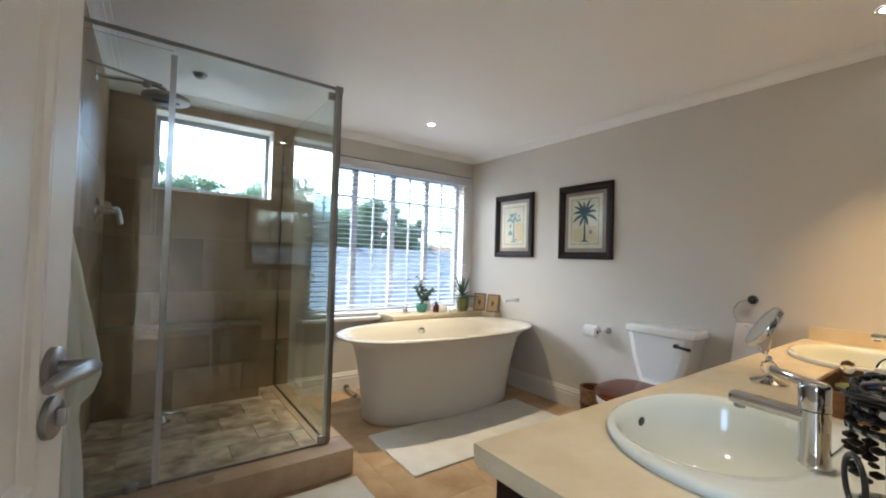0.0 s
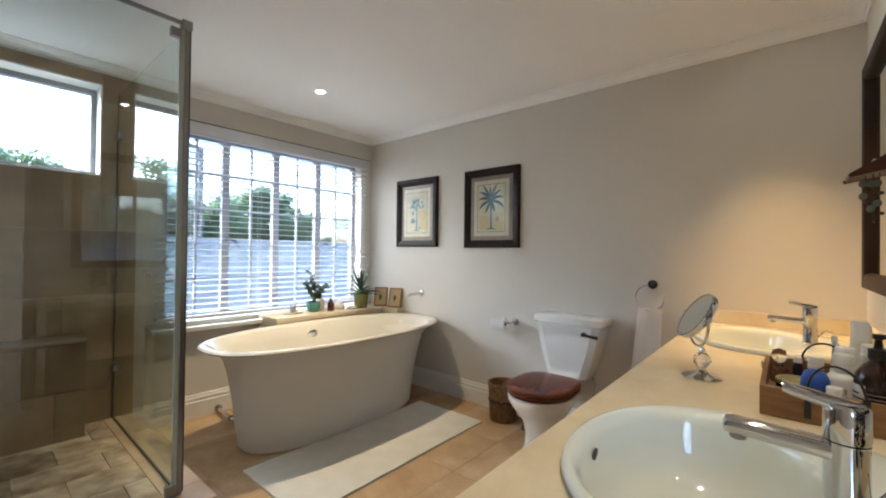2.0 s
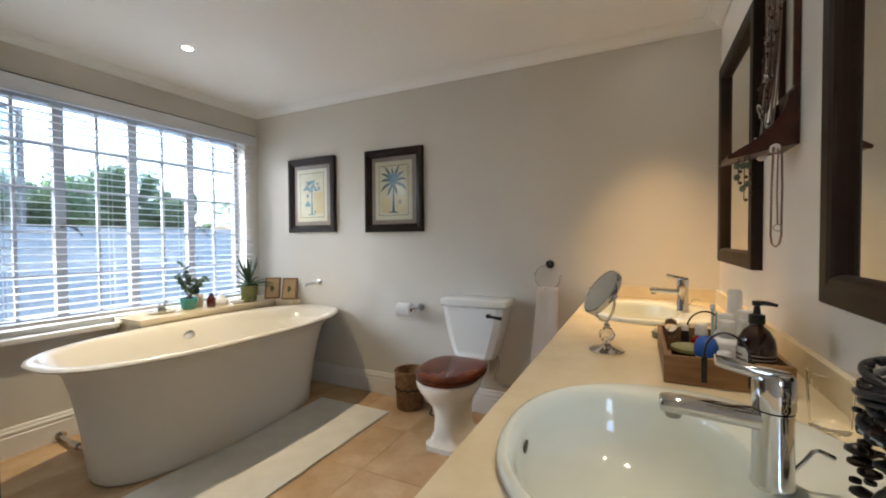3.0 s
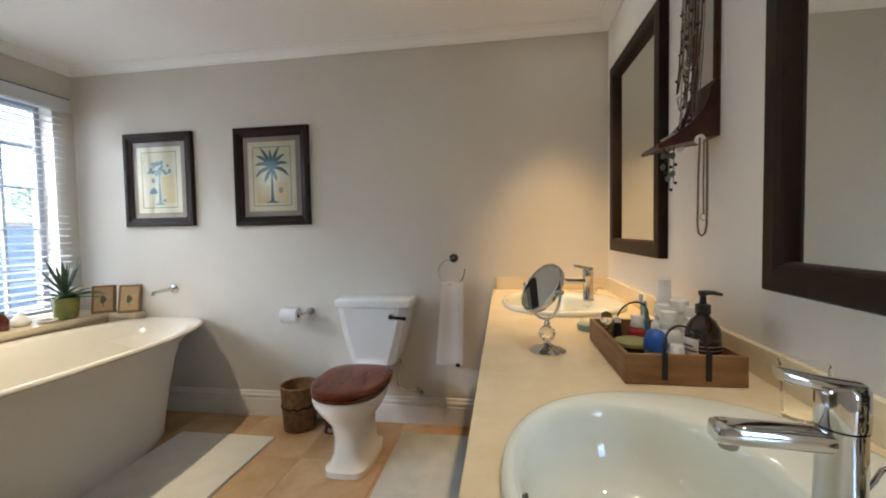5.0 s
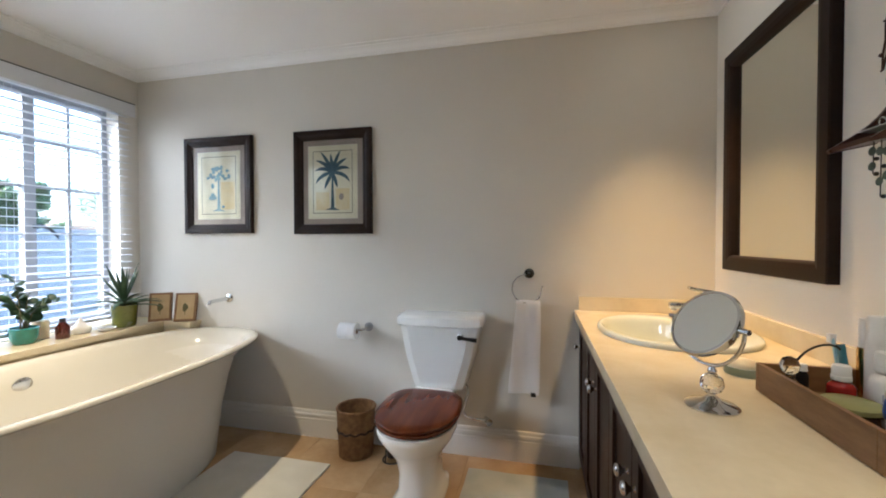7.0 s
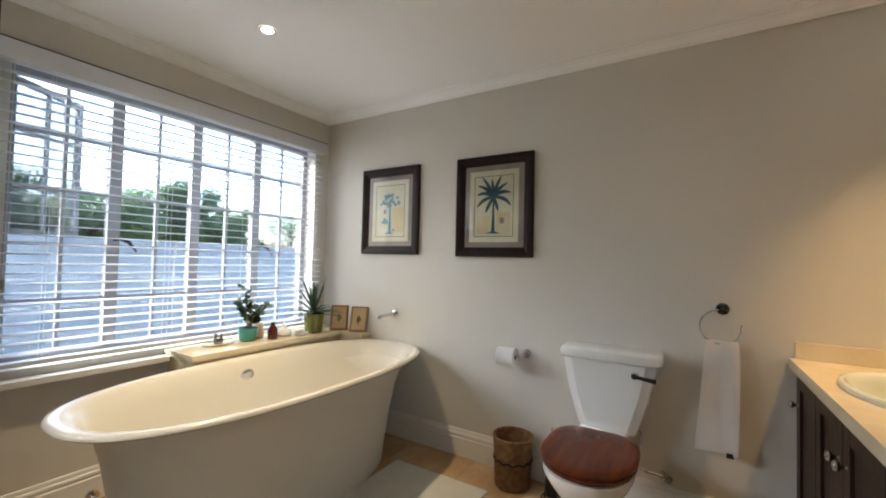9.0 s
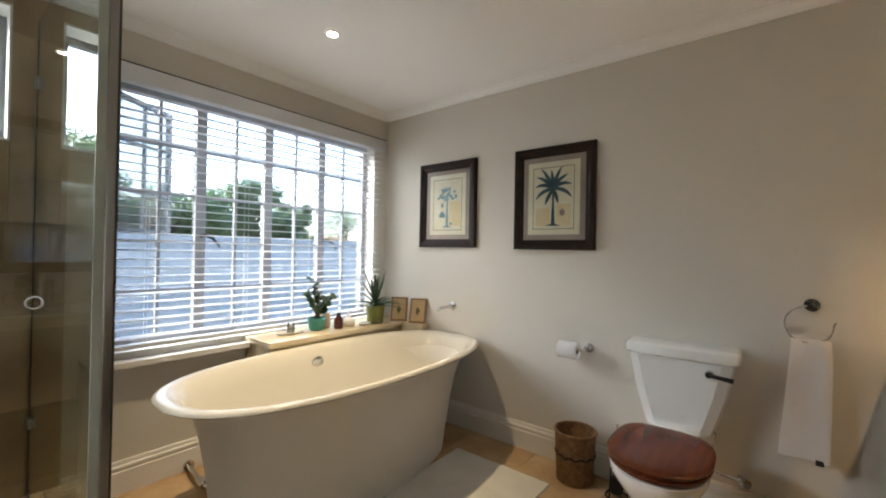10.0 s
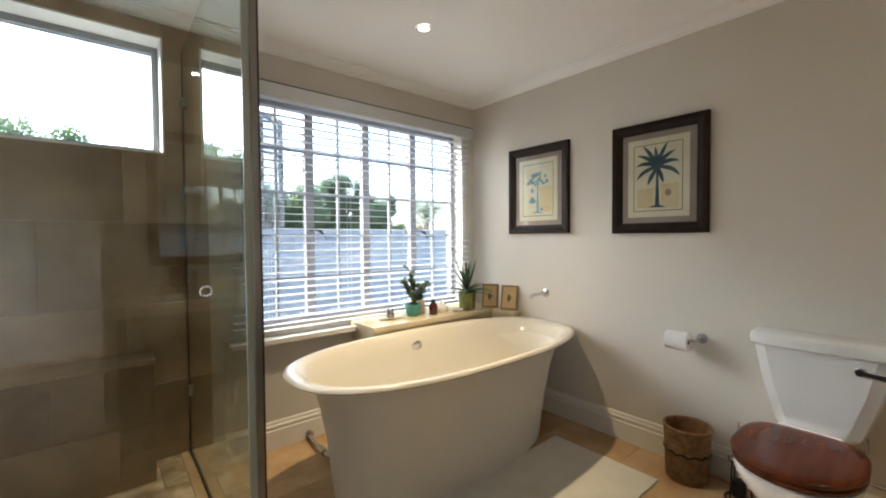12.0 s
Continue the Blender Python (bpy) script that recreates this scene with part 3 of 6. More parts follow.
part("edge_build_up", box(B(), VX0 + 0.001, VX0 + 0.04, SOUTH + 0.002, VY - 0.041, TOP - 0.043, TOP - 0.0225, 0.002), M_COUNTER, counter)
vanity = thing("vanity_cabinet", "dark espresso wood vanity cabinet with chrome knobs", "cabinet", (1.7, 0.4, 0))
bm = box(B(), VX0 + 0.025, EAST - 0.004, SOUTH + 0.004, VY - 0.045, 0.08, TOP - 0.18)
box(bm, VX0 + 0.025, VX0 + 0.043, SOUTH + 0.004, VY - 0.045, TOP - 0.18, TOP - 0.044)
box(bm, VX0 + 0.043, EAST - 0.004, VY - 0.062, VY - 0.045, TOP - 0.18, TOP - 0.044)
part("carcass", bm, M_DARKWOOD, vanity)
part("plinth", box(B(), VX0 + 0.03, EAST - 0.004, SOUTH + 0.004, VY - 0.09, 0, 0.08), M_DARKWOOD, vanity)
for i in range(7):
    b, a = EAST - 0.01 - 0.31 * i - 0.002, EAST - 0.01 - 0.31 * (i + 1) + 0.002
    bm = B()
    y0, y1, zl, zh = VY - 0.044, VY - 0.024, 0.09, TOP - 0.055
    for q in ((a, a + 0.06, zl, zh), (b - 0.06, b, zl, zh), (a + 0.06, b - 0.06, zl, zl + 0.06), (a + 0.06, b - 0.06, zh - 0.06, zh)):
        box(bm, q[0], q[1], y0, y1, q[2], q[3], 0.002)
    box(bm, a + 0.06, b - 0.06, y0, y1 - 0.010, zl + 0.06, zh - 0.06)
    d = part("door", bm, M_DARKWOOD, vanity)
    kx = b - 0.035 if i % 2 == 0 else a + 0.035
    part("knob", lathe(B(), 0, 0, [(0.008, 0), (0.006, 0.008), (0.007, 0.013), (0.014, 0.018), (0.016, 0.024), (0.013, 0.030), (0.004, 0.033)], 18, pose(kx, y1, 0.66, -90)), M_CHROME, d, "round chrome knob", 50)
splash = thing("backsplash", "low cream marble upstand along the counter", "backsplash", (1.7, 0.1, TOP), kind="structure")
part("upstand", box(B(), VX0, EAST - 0.022, SOUTH + 0.001, SOUTH + 0.019, TOP, TOP + 0.072, 0.002), M_COUNTER, splash)
part("upstand", box(B(), EAST - 0.02, EAST - 0.001, SOUTH + 0.001, VY - 0.02, TOP, TOP + 0.072, 0.002), M_COUNTER, splash)


def basin(cx, cy):
    e = thing("basin", "oval cream ceramic drop-in washbasin", "washbasin", (cx, cy, TOP), "vanity basins")
    oy = 0.075

    def o(z, a, b, dy):
        return oval(cx, cy + dy, TOP + z, a, b, 2.15, 56)
    rows = [o(0.0005, 0.300, 0.275, 0), o(0.010, 0.304, 0.279, 0), o(0.018, 0.300, 0.275, 0), o(0.021, 0.290, 0.265, 0.002), o(0.019, 0.262, 0.205, oy * 0.75), o(0.016, 0.247, 0.185, oy), o(0.009, 0.240, 0.179, oy), o(-0.008, 0.235, 0.174, oy), o(-0.045, 0.228, 0.167, oy), o(-0.085, 0.214, 0.155, oy), o(-0.118, 0.185, 0.131, oy - 0.005), o(-0.138, 0.135, 0.094, oy - 0.012), o(-0.146, 0.075, 0.052, oy - 0.02), o(-0.149, 0.028, 0.022, oy - 0.02)]
    part("bowl", rings(B(), rows, False, True), M_BASIN, e, "", 60)
    part("overflow_hole", lathe(B(), 0, 0, [(0.013, 0.0), (0.013, 0.003), (0.009, 0.004)], 18, pose(cx, cy + oy + 0.1705, TOP - 0.030, 98)), M_SEAL_SHADE, e, "small dark overflow slot", 40)
    part("waste", lathe(B(), cx, cy + oy - 0.02, [(0.030, TOP - 0.149), (0.031, TOP - 0.145), (0.022, TOP - 0.142), (0.020, TOP - 0.139), (0.004, TOP - 0.137)], 24), M_CHROME, e, "chrome pop-up waste", 40)
    return e


def tap(cx, cy):
    z = TOP + 0.018
    e = thing("tap", "chrome single-lever mixer tap on the basin", "tap", (cx, cy, z), "vanity taps")
    part("body", lathe(B(), cx, cy, [(0.0235, z - 0.001), (0.0255, z + 0.002), (0.0255, z + 0.006), (0.0236, z + 0.012), (0.0228, z + 0.10), (0.0236, z + 0.103)], 28), M_CHROME, e, "", 40)
    part("cap", lathe(B(), cx, cy, [(0.0236, z + 0.105), (0.0244, z + 0.109), (0.0242, z + 0.142), (0.0236, z + 0.149), (0.020, z + 0.153), (0.004, z + 0.155)], 28), M_CHROME, e, "", 40)

    def flat(pts, w, h):
        loops = []
        for i, (y, zz, s) in enumerate(pts):
            loops.append([(cx + s * w * math.copysign(abs(math.cos(t)) ** 0.6, math.cos(t)), cy + y, zz + s * h * math.copysign(abs(math.sin(t)) ** 0.6, math.sin(t))) for t in [2 * math.pi * k / 16 for k in range(16)]])
        return rings(B(), loops)
    part("spout", flat([(0.01, z + 0.088, 1), (0.06, z + 0.090, 1), (0.10, z + 0.092, 1), (0.124, z + 0.0925, 1), (0.132, z + 0.092, 0.9), (0.135, z + 0.092, 0.6)], 0.0175, 0.0125), M_CHROME, e, "", 50)
    part("aerator", lathe(B(), cx, cy + 0.117, [(0.010, z + 0.073), (0.011, z + 0.075), (0.011, z + 0.084)], 18), M_STEEL, e, "", 40)
    part("lever", flat([(-0.018, z + 0.148, 0.9), (0.022, z + 0.153, 1), (0.058, z + 0.161, 1), (0.066, z + 0.163, 0.85)], 0.013, 0.008), M_CHROME, e, "", 50)
    part("lift_rod", tube(B(), [(cx, cy - 0.020, z + 0.022), (cx, cy - 0.034, z + 0.042), (cx + 0.001, cy - 0.042, z + 0.055), (cx + 0.002, cy - 0.048, z + 0.057), (cx + 0.003, cy - 0.064, z + 0.050)], [0.0028, 0.0028, 0.0028, 0.003, 0.0034]), M_CHROME, e, "", 40)
    return e


for bc in BASINS:
    basin(*bc)
tap(0.997, 0.310), tap(2.44, 0.295)


def framed(e, name, along, at, u0, u1, v0, v1, prof, mat, out, label=""):
    """A mitred frame on a wall. prof: (in from the outer edge, out from the wall)."""
    loops = []
    for o, h in prof:
        row = []
        for u, v in ((u0 + o, v0 + o), (u1 - o, v0 + o), (u1 - o, v1 - o), (u0 + o, v1 - o)):
            row.append((u, at + out * h, v) if along == "x" else (at + out * h, u, v))
        loops.append(row)
    bm = B()
    rows = [[bm.verts.new(p) for p in r] for r in loops]
    for a, b in zip(rows, rows[1:]):
        for i in range(4):
            bm.faces.new((a[i], a[(i + 1) % 4], b[(i + 1) % 4], b[i]))
    return part(name, bm, mat, e, label)


def wall_mirror(x0, x1, z0, z1):
    e = thing("wall_mirror", "large wall mirror in a dark wooden frame", "mirror", ((x0 + x1) / 2, SOUTH, z0), "vanity mirrors")
    framed(e, "frame", "x", SOUTH, x0, x1, z0, z1, [(0, 0.0), (0, 0.030), (0.004, 0.034), (0.040, 0.035), (0.056, 0.032), (0.061, 0.027), (0.064, 0.020), (0.066, 0.006)], M_FRAME, 1)
    part("mirror_glass", box(B(), x0 + 0.06, x1 - 0.06, SOUTH + 0.002, SOUTH + 0.009, z0 + 0.06, z1 - 0.06), M_MIRROR, e, "clear silvered mirror glass")
    return e


wall_mirror(2.078, 2.765, 1.082, 2.035), wall_mirror(0.76, 1.478, 1.056, 2.012)

# ---- pictures on the east wall ----
M_MOUNT = material("grey_mount", (0.33, 0.27, 0.235), 0.8, scale=9, fine=200, amount=0.1)
M_CREAM = material("aged_paper", (0.72, 0.68, 0.53), 0.85, other=(0.66, 0.61, 0.45), scale=9, fine=120, amount=0.08)
M_TAN = material("print_tan", (0.66, 0.54, 0.30), 0.85, other=(0.68, 0.60, 0.40), scale=14, fine=120, amount=0.1)
M_INK = material("print_ink_line", (0.09, 0.085, 0.06), 0.85, scale=20, fine=200)
M_BLUE = material("print_blue_leaf", (0.045, 0.085, 0.115), 0.85, other=(0.075, 0.13, 0.16), scale=30, fine=200)
M_PALEBLUE = material("print_pale_blue", (0.17, 0.29, 0.36), 0.85, other=(0.28, 0.42, 0.45), scale=30, fine=200)


def sheet(bm, pts, x):
    bm.faces.new([bm.verts.new((x, y, z)) for y, z in pts])


def blade(bm, x, y, z, ang, ln, w, droop, seg=7):
    """A flat drawn leaf that starts at y, z and droops."""
    left, right = [], []
    py, pz, a = y, z, ang
    for i in range(seg + 1):
        t = i / seg
        ww = w * math.sin(math.pi * min(1, 0.12 + 0.88 * t)) ** 0.7 if i < seg else 0.0005
        left.append((py - ww * math.sin(a), pz + ww * math.cos(a)))
        right.append((py + ww * math.sin(a), pz - ww * math.cos(a)))
        py, pz = py + ln / seg * math.cos(a), pz + ln / seg * math.sin(a)
        a -= droop / seg * (1 if math.cos(ang) > 0 else -1)
    sheet(bm, left + right[::-1], x)


def picture(y0, y1, z0, z1, crown, label):
    e = thing("framed_print", label, "picture", (EAST, (y0 + y1) / 2, z0), "botanical prints")
    framed(e, "frame", "y", EAST, y0, y1, z0, z1, [(0, 0.0), (0, 0.026), (0.005, 0.031), (0.026, 0.030), (0.040, 0.022), (0.055, 0.018), (0.058, 0.012), (0.060, 0.008)], M_FRAME, -1, "dark brown wooden frame")
    x = EAST - 0.005
    part("mount", box(B(), EAST - 0.009, EAST - 0.001, y0 + 0.052, y1 - 0.052, z0 + 0.052, z1 - 0.052), M_MOUNT, e, "grey-brown mount")
    bm = B()
    iy0, iy1, iz0, iz1 = y0 + 0.092, y1 - 0.092, z0 + 0.092, z1 - 0.092
    pr = part("print", box(B(), EAST - 0.0105, EAST - 0.0092, iy0, iy1, iz0, iz1), M_CREAM, e, "cream botanical print sheet")
    xx = EAST - 0.0110
    by0, by1, bz0, bz1 = iy0 + 0.033, iy1 - 0.033, iz0 + 0.033, iz1 - 0.033
    for q in ((by0, by1, bz0, bz0 + 0.0035), (by0, by1, bz1 - 0.0035, bz1), (by0, by0 + 0.0035, bz0, bz1), (by1 - 0.0035, by1, bz0, bz1)):
        sheet(bm, ((q[0], q[2]), (q[1], q[2]), (q[1], q[3]), (q[0], q[3])), xx)
    part("border_line", bm, M_INK, pr)
    cy = (y0 + y1) / 2
    bm = B()
    for q in ((by0 + 0.02, cy - 0.02, bz0 + 0.02, bz0 + 0.15), (cy + 0.02, by1 - 0.02, bz0 + 0.02, bz0 + 0.13)) if crown == "palm" else ((by0 + 0.01, cy - 0.015, bz0 + 0.03, bz0 + 0.21),):
        sheet(bm, ((q[0], q[2]), (q[1], q[2]), (q[1], q[3]), (q[0], q[3])), xx + 0.0003)
    part("tan_wash", bm, M_TAN, pr)
    bm = B()
    zc = bz1 - 0.135 if crown == "palm" else bz1 - 0.10
    sheet(bm, ((cy - 0.012, bz0 + 0.028), (cy + 0.012, bz0 + 0.028), (cy + 0.004, zc), (cy - 0.004, zc)), xx - 0.0003)
    sheet(bm, ((cy - 0.05, bz0 + 0.018), (cy + 0.05, bz0 + 0.022), (cy + 0.012, bz0 + 0.034), (cy - 0.012, bz0 + 0.034)), xx - 0.0004)
    rnd = random.Random(5)
    if crown == "palm":
        for i, (dy, dz, bend) in enumerate(((0.070, 0.108, 0.25), (0.100, 0.062, 0.55), (0.106, 0.004, 0.8), (0.094, -0.062, 0.7), (0.042, -0.082, 0.2), (-0.050, 0.112, 0.25), (-0.086, 0.068, 0.5), (-0.104, 0.010, 0.8), (-0.098, -0.060, 0.75), (-0.026, -0.074, 0.15), (0.012, 0.098, 0.1))):
            bend *= 1.6
            a = math.atan2(dz, dy) + (bend * 0.5 if dy > 0 else -bend * 0.5)
            blade(bm, xx - 0.0005 - 0.00005 * i, cy, zc, a, math.hypot(dy, dz) * 1.2, 0.0115, bend)
        part("palm_drawing", bm, M_BLUE, pr, "blue-green palm drawing")
        bm = B()
        sheet(bm, [(cy - 0.058 + 0.016 * math.cos(t), bz0 + 0.10 + 0.02 * math.sin(t)) for t in [2 * math.pi * k / 16 for k in range(16)]], xx - 0.0003)
        part("fruit_drawing", bm, M_MOUNT, pr)
    else:
        for i in range(30):
            a = rnd.uniform(0, 2 * math.pi)
            r = 0.075 * rnd.random() ** 0.5
            yy, zz = cy + r * math.cos(a) * 1.1, zc - 0.005 + r * math.sin(a) * 0.62 - 0.02 * abs(math.cos(a)) * r / 0.075
            sheet(bm, [(yy + rnd.uniform(0.5, 1.1) * 0.017 * math.cos(t), zz + rnd.uniform(0.5, 1.1) * 0.013 * math.sin(t)) for t in [2 * math.pi * k / 9 for k in range(9)]], xx - 0.0005 - 0.00003 * i)
        for dy, z, ry, rz in ((0.046, 0.185, 0.013, 0.018), (0.046, 0.118, 0.028, 0.006), (0.046, 0.105, 0.034, 0.012), (0.046, 0.128, 0.016, 0.012), (-0.034, 0.048, 0.012, 0.010)):
            sheet(bm, [(cy + dy + ry * math.cos(t), bz0 + z + rz * math.sin(t)) for t in [2 * math.pi * k / 9 for k in range(9)]], xx - 0.0005)
        part("tree_drawing", bm, M_PALEBLUE, pr, "pale blue tree drawing")
    g = part("picture_glass", box(B(), EAST - 0.0145, EAST - 0.0128, y0 + 0.058, y1 - 0.058, z0 + 0.058, z1 - 0.058), M_ARTGLASS, e)
    g.visible_shadow = False
    return e


picture(2.712, 3.226, 1.266, 1.891, "tree", "framed print of a pale blue tree in a dark frame")
picture(1.895, 2.408, 1.258, 1.887, "palm", "framed print of a blue-green palm in a dark frame")

# ---- textiles on the floor ----


def floor_mat(name, x0, x1, y0, y1, h, mat, label, seed):
    rnd = random.Random(seed)
    bm = B()
    nx, ny = 60, 28
    grid = []
    for j in range(ny + 1):
        row = []
        for i in range(nx + 1):
            x, y = x0 + (x1 - x0) * i / nx, y0 + (y1 - y0) * j / ny
            w = noise.noise(Vector((x * 3.1, y * 4.3, seed)))
            edge = 0.004 * noise.noise(Vector((x * 8, y * 8, seed + 5)))
            row.append(bm.verts.new((x + edge, y + edge, h + 0.0035 * w + 0.0012 * noise.noise(Vector((x * 22, y * 22, 1))))))
        grid.append(row)
    for j in range(ny):
        for i in range(nx):
            bm.faces.new((grid[j][i], grid[j][i + 1], grid[j + 1][i + 1], grid[j + 1][i]))
    r = bmesh.ops.extrude_face_region(bm, geom=list(bm.faces))
    for v in [g for g in r["geom"] if isinstance(g, bmesh.types.BMVert)]:
        v.co.z = 0.0005
    return whole(name, bm, mat, label, "bath mat", 60)


floor_mat("bath_mat", 1.225, 2.635, 2.025, 2.625, 0.012, M_MAT, "long white cotton bath mat beside the tub", 3)
floor_mat("bath_mat", 1.95, 2.765, 0.79, 1.29, 0.014, M_RUG, "pale grey-green bath mat before the vanity", 8)
floor_mat("bath_mat", 0.30, 0.95, 1.66, 2.20, 0.012, M_MAT, "white cotton mat before the shower step", 12)

# ---- outside ----
ground = structure("ground", box(B(), -400, 400, -400, 800, -0.5, -0.3), M_GROUND, "unseen ground beyond the window, kept pale to bounce daylight indoors")
fence = thing("fence", "painted pale blue-white horizontal board fence", "fence", (3, 8.4, -0.3))
for k in range(9):
    z = -0.28 + k * 0.19
    for i in range(4):
        part("board", box(B(), -5 + i * 4.5, -0.52 + i * 4.5, 8.40, 8.43, z, z + 0.182, 0.004), M_FENCE, fence)
for i in range(10):
    part("post", box(B(), -5 + i * 2, -4.9 + i * 2, 8.44, 8.54, -0.3, 1.41), M_FENCE, fence)


def tree(x, y, h, spread, seed, label, limbs=15, leaves=620):
    rnd = random.Random(seed)
    e = thing("tree", label, "tree", (x, y, -0.3))
    bm = B()
    top = Vector((x + rnd.uniform(-0.3, 0.3), y, -0.3 + h * 0.55))
    tube(bm, [(x, y, -0.3), (x + 0.05, y, h * 0.15), top, (top.x, top.y, h * 0.8)], [h * 0.03, h * 0.024, h * 0.016, h * 0.005], 8)
    tips = []
    for i in range(limbs):
        a = rnd.uniform(0, 2 * math.pi)
        b = Vector((x, y, h * rnd.uniform(0.30, 0.62)))
        t = Vector((x + spread * math.cos(a) * rnd.uniform(0.5, 1), y + spread * math.sin(a) * rnd.uniform(0.5, 1), b.z + h * rnd.uniform(0.08, 0.35)))
        tube(bm, [b, b.lerp(t, 0.5) + Vector((0, 0, 0.1)), t], [h * 0.011, h * 0.007, h * 0.003], 6)
        tips += [b.lerp(t, 0.55), t]
    tips.append(Vector((x, y, h * 0.85)))
    part("trunk", bm, M_BARK, e, "", 60)
    verts, faces = [], []
    for c in tips:
        cr = spread * rnd.uniform(0.22, 0.42)
        for _ in range(leaves):
            d = Vector((rnd.gauss(0, 1), rnd.gauss(0, 1), rnd.gauss(0, 0.8))).normalized() * cr * rnd.random() ** 0.45
            p = c + d
            s = rnd.uniform(0.03, 0.075)
            u = Vector((rnd.gauss(0, 1), rnd.gauss(0, 1), rnd.gauss(0, 0.6))).normalized()
            v = u.orthogonal().normalized()
            k = len(verts)
            verts += [p - u * s, p + v * s * 0.45, p + u * s, p - v * s * 0.45]
            faces.append((k, k + 1, k + 2, k + 3))
    me = bpy.data.meshes.new("crown")
    me.from_pydata([tuple(v) for v in verts], [], faces)
    me.materials.append(M_LEAF)
    ob = new("crown", me)
    ob.parent = e
    ob.matrix_parent_inverse = Matrix.Translation(-Vector(e.location))
    ob["kind"] = "stuff"
    return e


tree(6.65, 13.5, 3.55, 0.85, 1, "tall pointed leafy tree behind the fence")
tree(7.75, 13.7, 3.05, 0.80, 2, "leafy green garden tree behind the fence")
tree(4.45, 13.4, 2.85, 1.15, 3, "round leafy garden tree behind the fence")
tree(5.60, 13.9, 2.75, 1.15, 8, "low leafy garden tree behind the fence")
tree(3.60, 13.8, 2.55, 1.05, 12, "low leafy garden tree behind the fence")
tree(2.75, 13.6, 2.70, 1.05, 7, "low leafy shrub-like tree behind the fence")
tree(1.35, 14.0, 3.75, 1.40, 4, "leafy garden tree beyond the shower window")
tree(2.70, 14.6, 3.85, 1.20, 9, "tall leafy garden tree beyond the shower window")
tree(0.25, 14.4, 3.55, 1.10, 13, "leafy garden tree beyond the shower window")
tree(-0.80, 14.0, 3.90, 1.30, 5, "broad leafy garden tree beyond the shower window")
tree(-2.60, 14.5, 4.10, 1.40, 10, "broad leafy garden tree beyond the shower window")
tree(16.6, 22.0, 4.50, 1.90, 6, "airy sparse-leaved tree behind the distant roof", 13, 170)
tree(14.2, 22.5, 2.60, 0.90, 11, "small leafy tree behind the distant roof", 10, 300)

house = thing("house", "distant low house with terracotta tile roof", "house", (15.5, 23, -0.3))
M_ROOF = material("terracotta_tile", (0.42, 0.19, 0.09), 0.8, other=(0.34, 0.15, 0.07), scale=3, fine=20, amount=0.4)
part("wall", box(B(), 12.6, 18.6, 22, 26, -0.3, 1.3), M_TRIM, house)
bm = B()
rings(bm, [[(12.2, 21.6, 1.3), (19.0, 21.6, 1.3), (19.0, 26.4, 1.3), (12.2, 26.4, 1.3)], [(12.2, 21.6, 1.4), (19.0, 21.6, 1.4), (19.0, 26.4, 1.4), (12.2, 26.4, 1.4)], [(14, 23.6, 2.05), (17.2, 23.6, 2.05), (17.2, 24.2, 2.05), (14, 24.2, 2.05)]])
part("roof", bm, M_ROOF, house)
for wx in (13.6, 15.4, 17.2):
    part("window", box(B(), wx, wx + 0.9, 21.97, 22.0, 0.2, 1.0), M_SEAL_SHADE, house)

# ---- shower enclosure ----
enc = thing("shower_enclosure", "frameless glass shower enclosure with chrome corner post", "shower enclosure", (SX, SY, KH))
GT = 2.195


def pane(x0, x1, y0, y1, z0, z1, parent=enc):
    p = part("glass_panel", box(B(), x0, x1, y0, y1, z0, z1), M_GLASS, parent, "clear slightly green safety glass")
    p.visible_shadow = False
    return p


pane(0.045, SX - 0.008, SY - 0.004, SY + 0.004, KH + 0.012, GT)
pane(WEST + 0.022, 0.036, SY - 0.004, SY + 0.004, KH + 0.018, GT - 0.03)
pane(SX - 0.004, SX + 0.004, SY + 0.010, NORTH - 0.018, KH + 0.011, GT)
part("corner_post", box(B(), SX - 0.011, SX + 0.008, SY - 0.009, SY + 0.009, KH, GT + 0.004, 0.003), M_STEEL, enc, "slim brushed metal corner post")
part("corner_seal", box(B(), SX + 0.0085, SX + 0.0135, SY - 0.006, SY + 0.006, KH + 0.012, GT), M_SEAL_SHADE, enc, "dark corner seal strip")
part("edge_strip", box(B(), SX - 0.030, SX - 0.0115, SY - 0.0052, SY + 0.0052, KH + 0.014, GT - 0.002), plain("frosted_strip", (0.42, 0.47, 0.44), 0.35), enc, "grey-green frosted glass edge strip")
part("top_channel", box(B(), WEST + 0.016, SX - 0.010, SY - 0.008, SY + 0.008, GT - 0.002, GT + 0.014, 0.002), M_STEEL, enc, "slim metal top rail")
part("corner_cap", box(B(), SX - 0.024, SX + 0.016, SY - 0.018, SY + 0.016, GT - 0.02, GT + 0.020, 0.004), M_STEEL, enc)
part("bottom_channel", box(B(), 0.045, SX - 0.012, SY - 0.007, SY + 0.007, KH + 0.001, KH + 0.013), M_STEEL, enc)
part("bottom_channel", box(B(), SX - 0.007, SX + 0.007, SY + 0.012, NORTH - 0.016, KH + 0.001, KH + 0.012), M_SEAL_SHADE, enc, "dark sealed floor channel")
part("wall_seal", box(B(), SX - 0.006, SX + 0.006, NORTH - 0.022, NORTH - 0.0145, KH + 0.012, GT), M_SEAL_SHADE, enc)
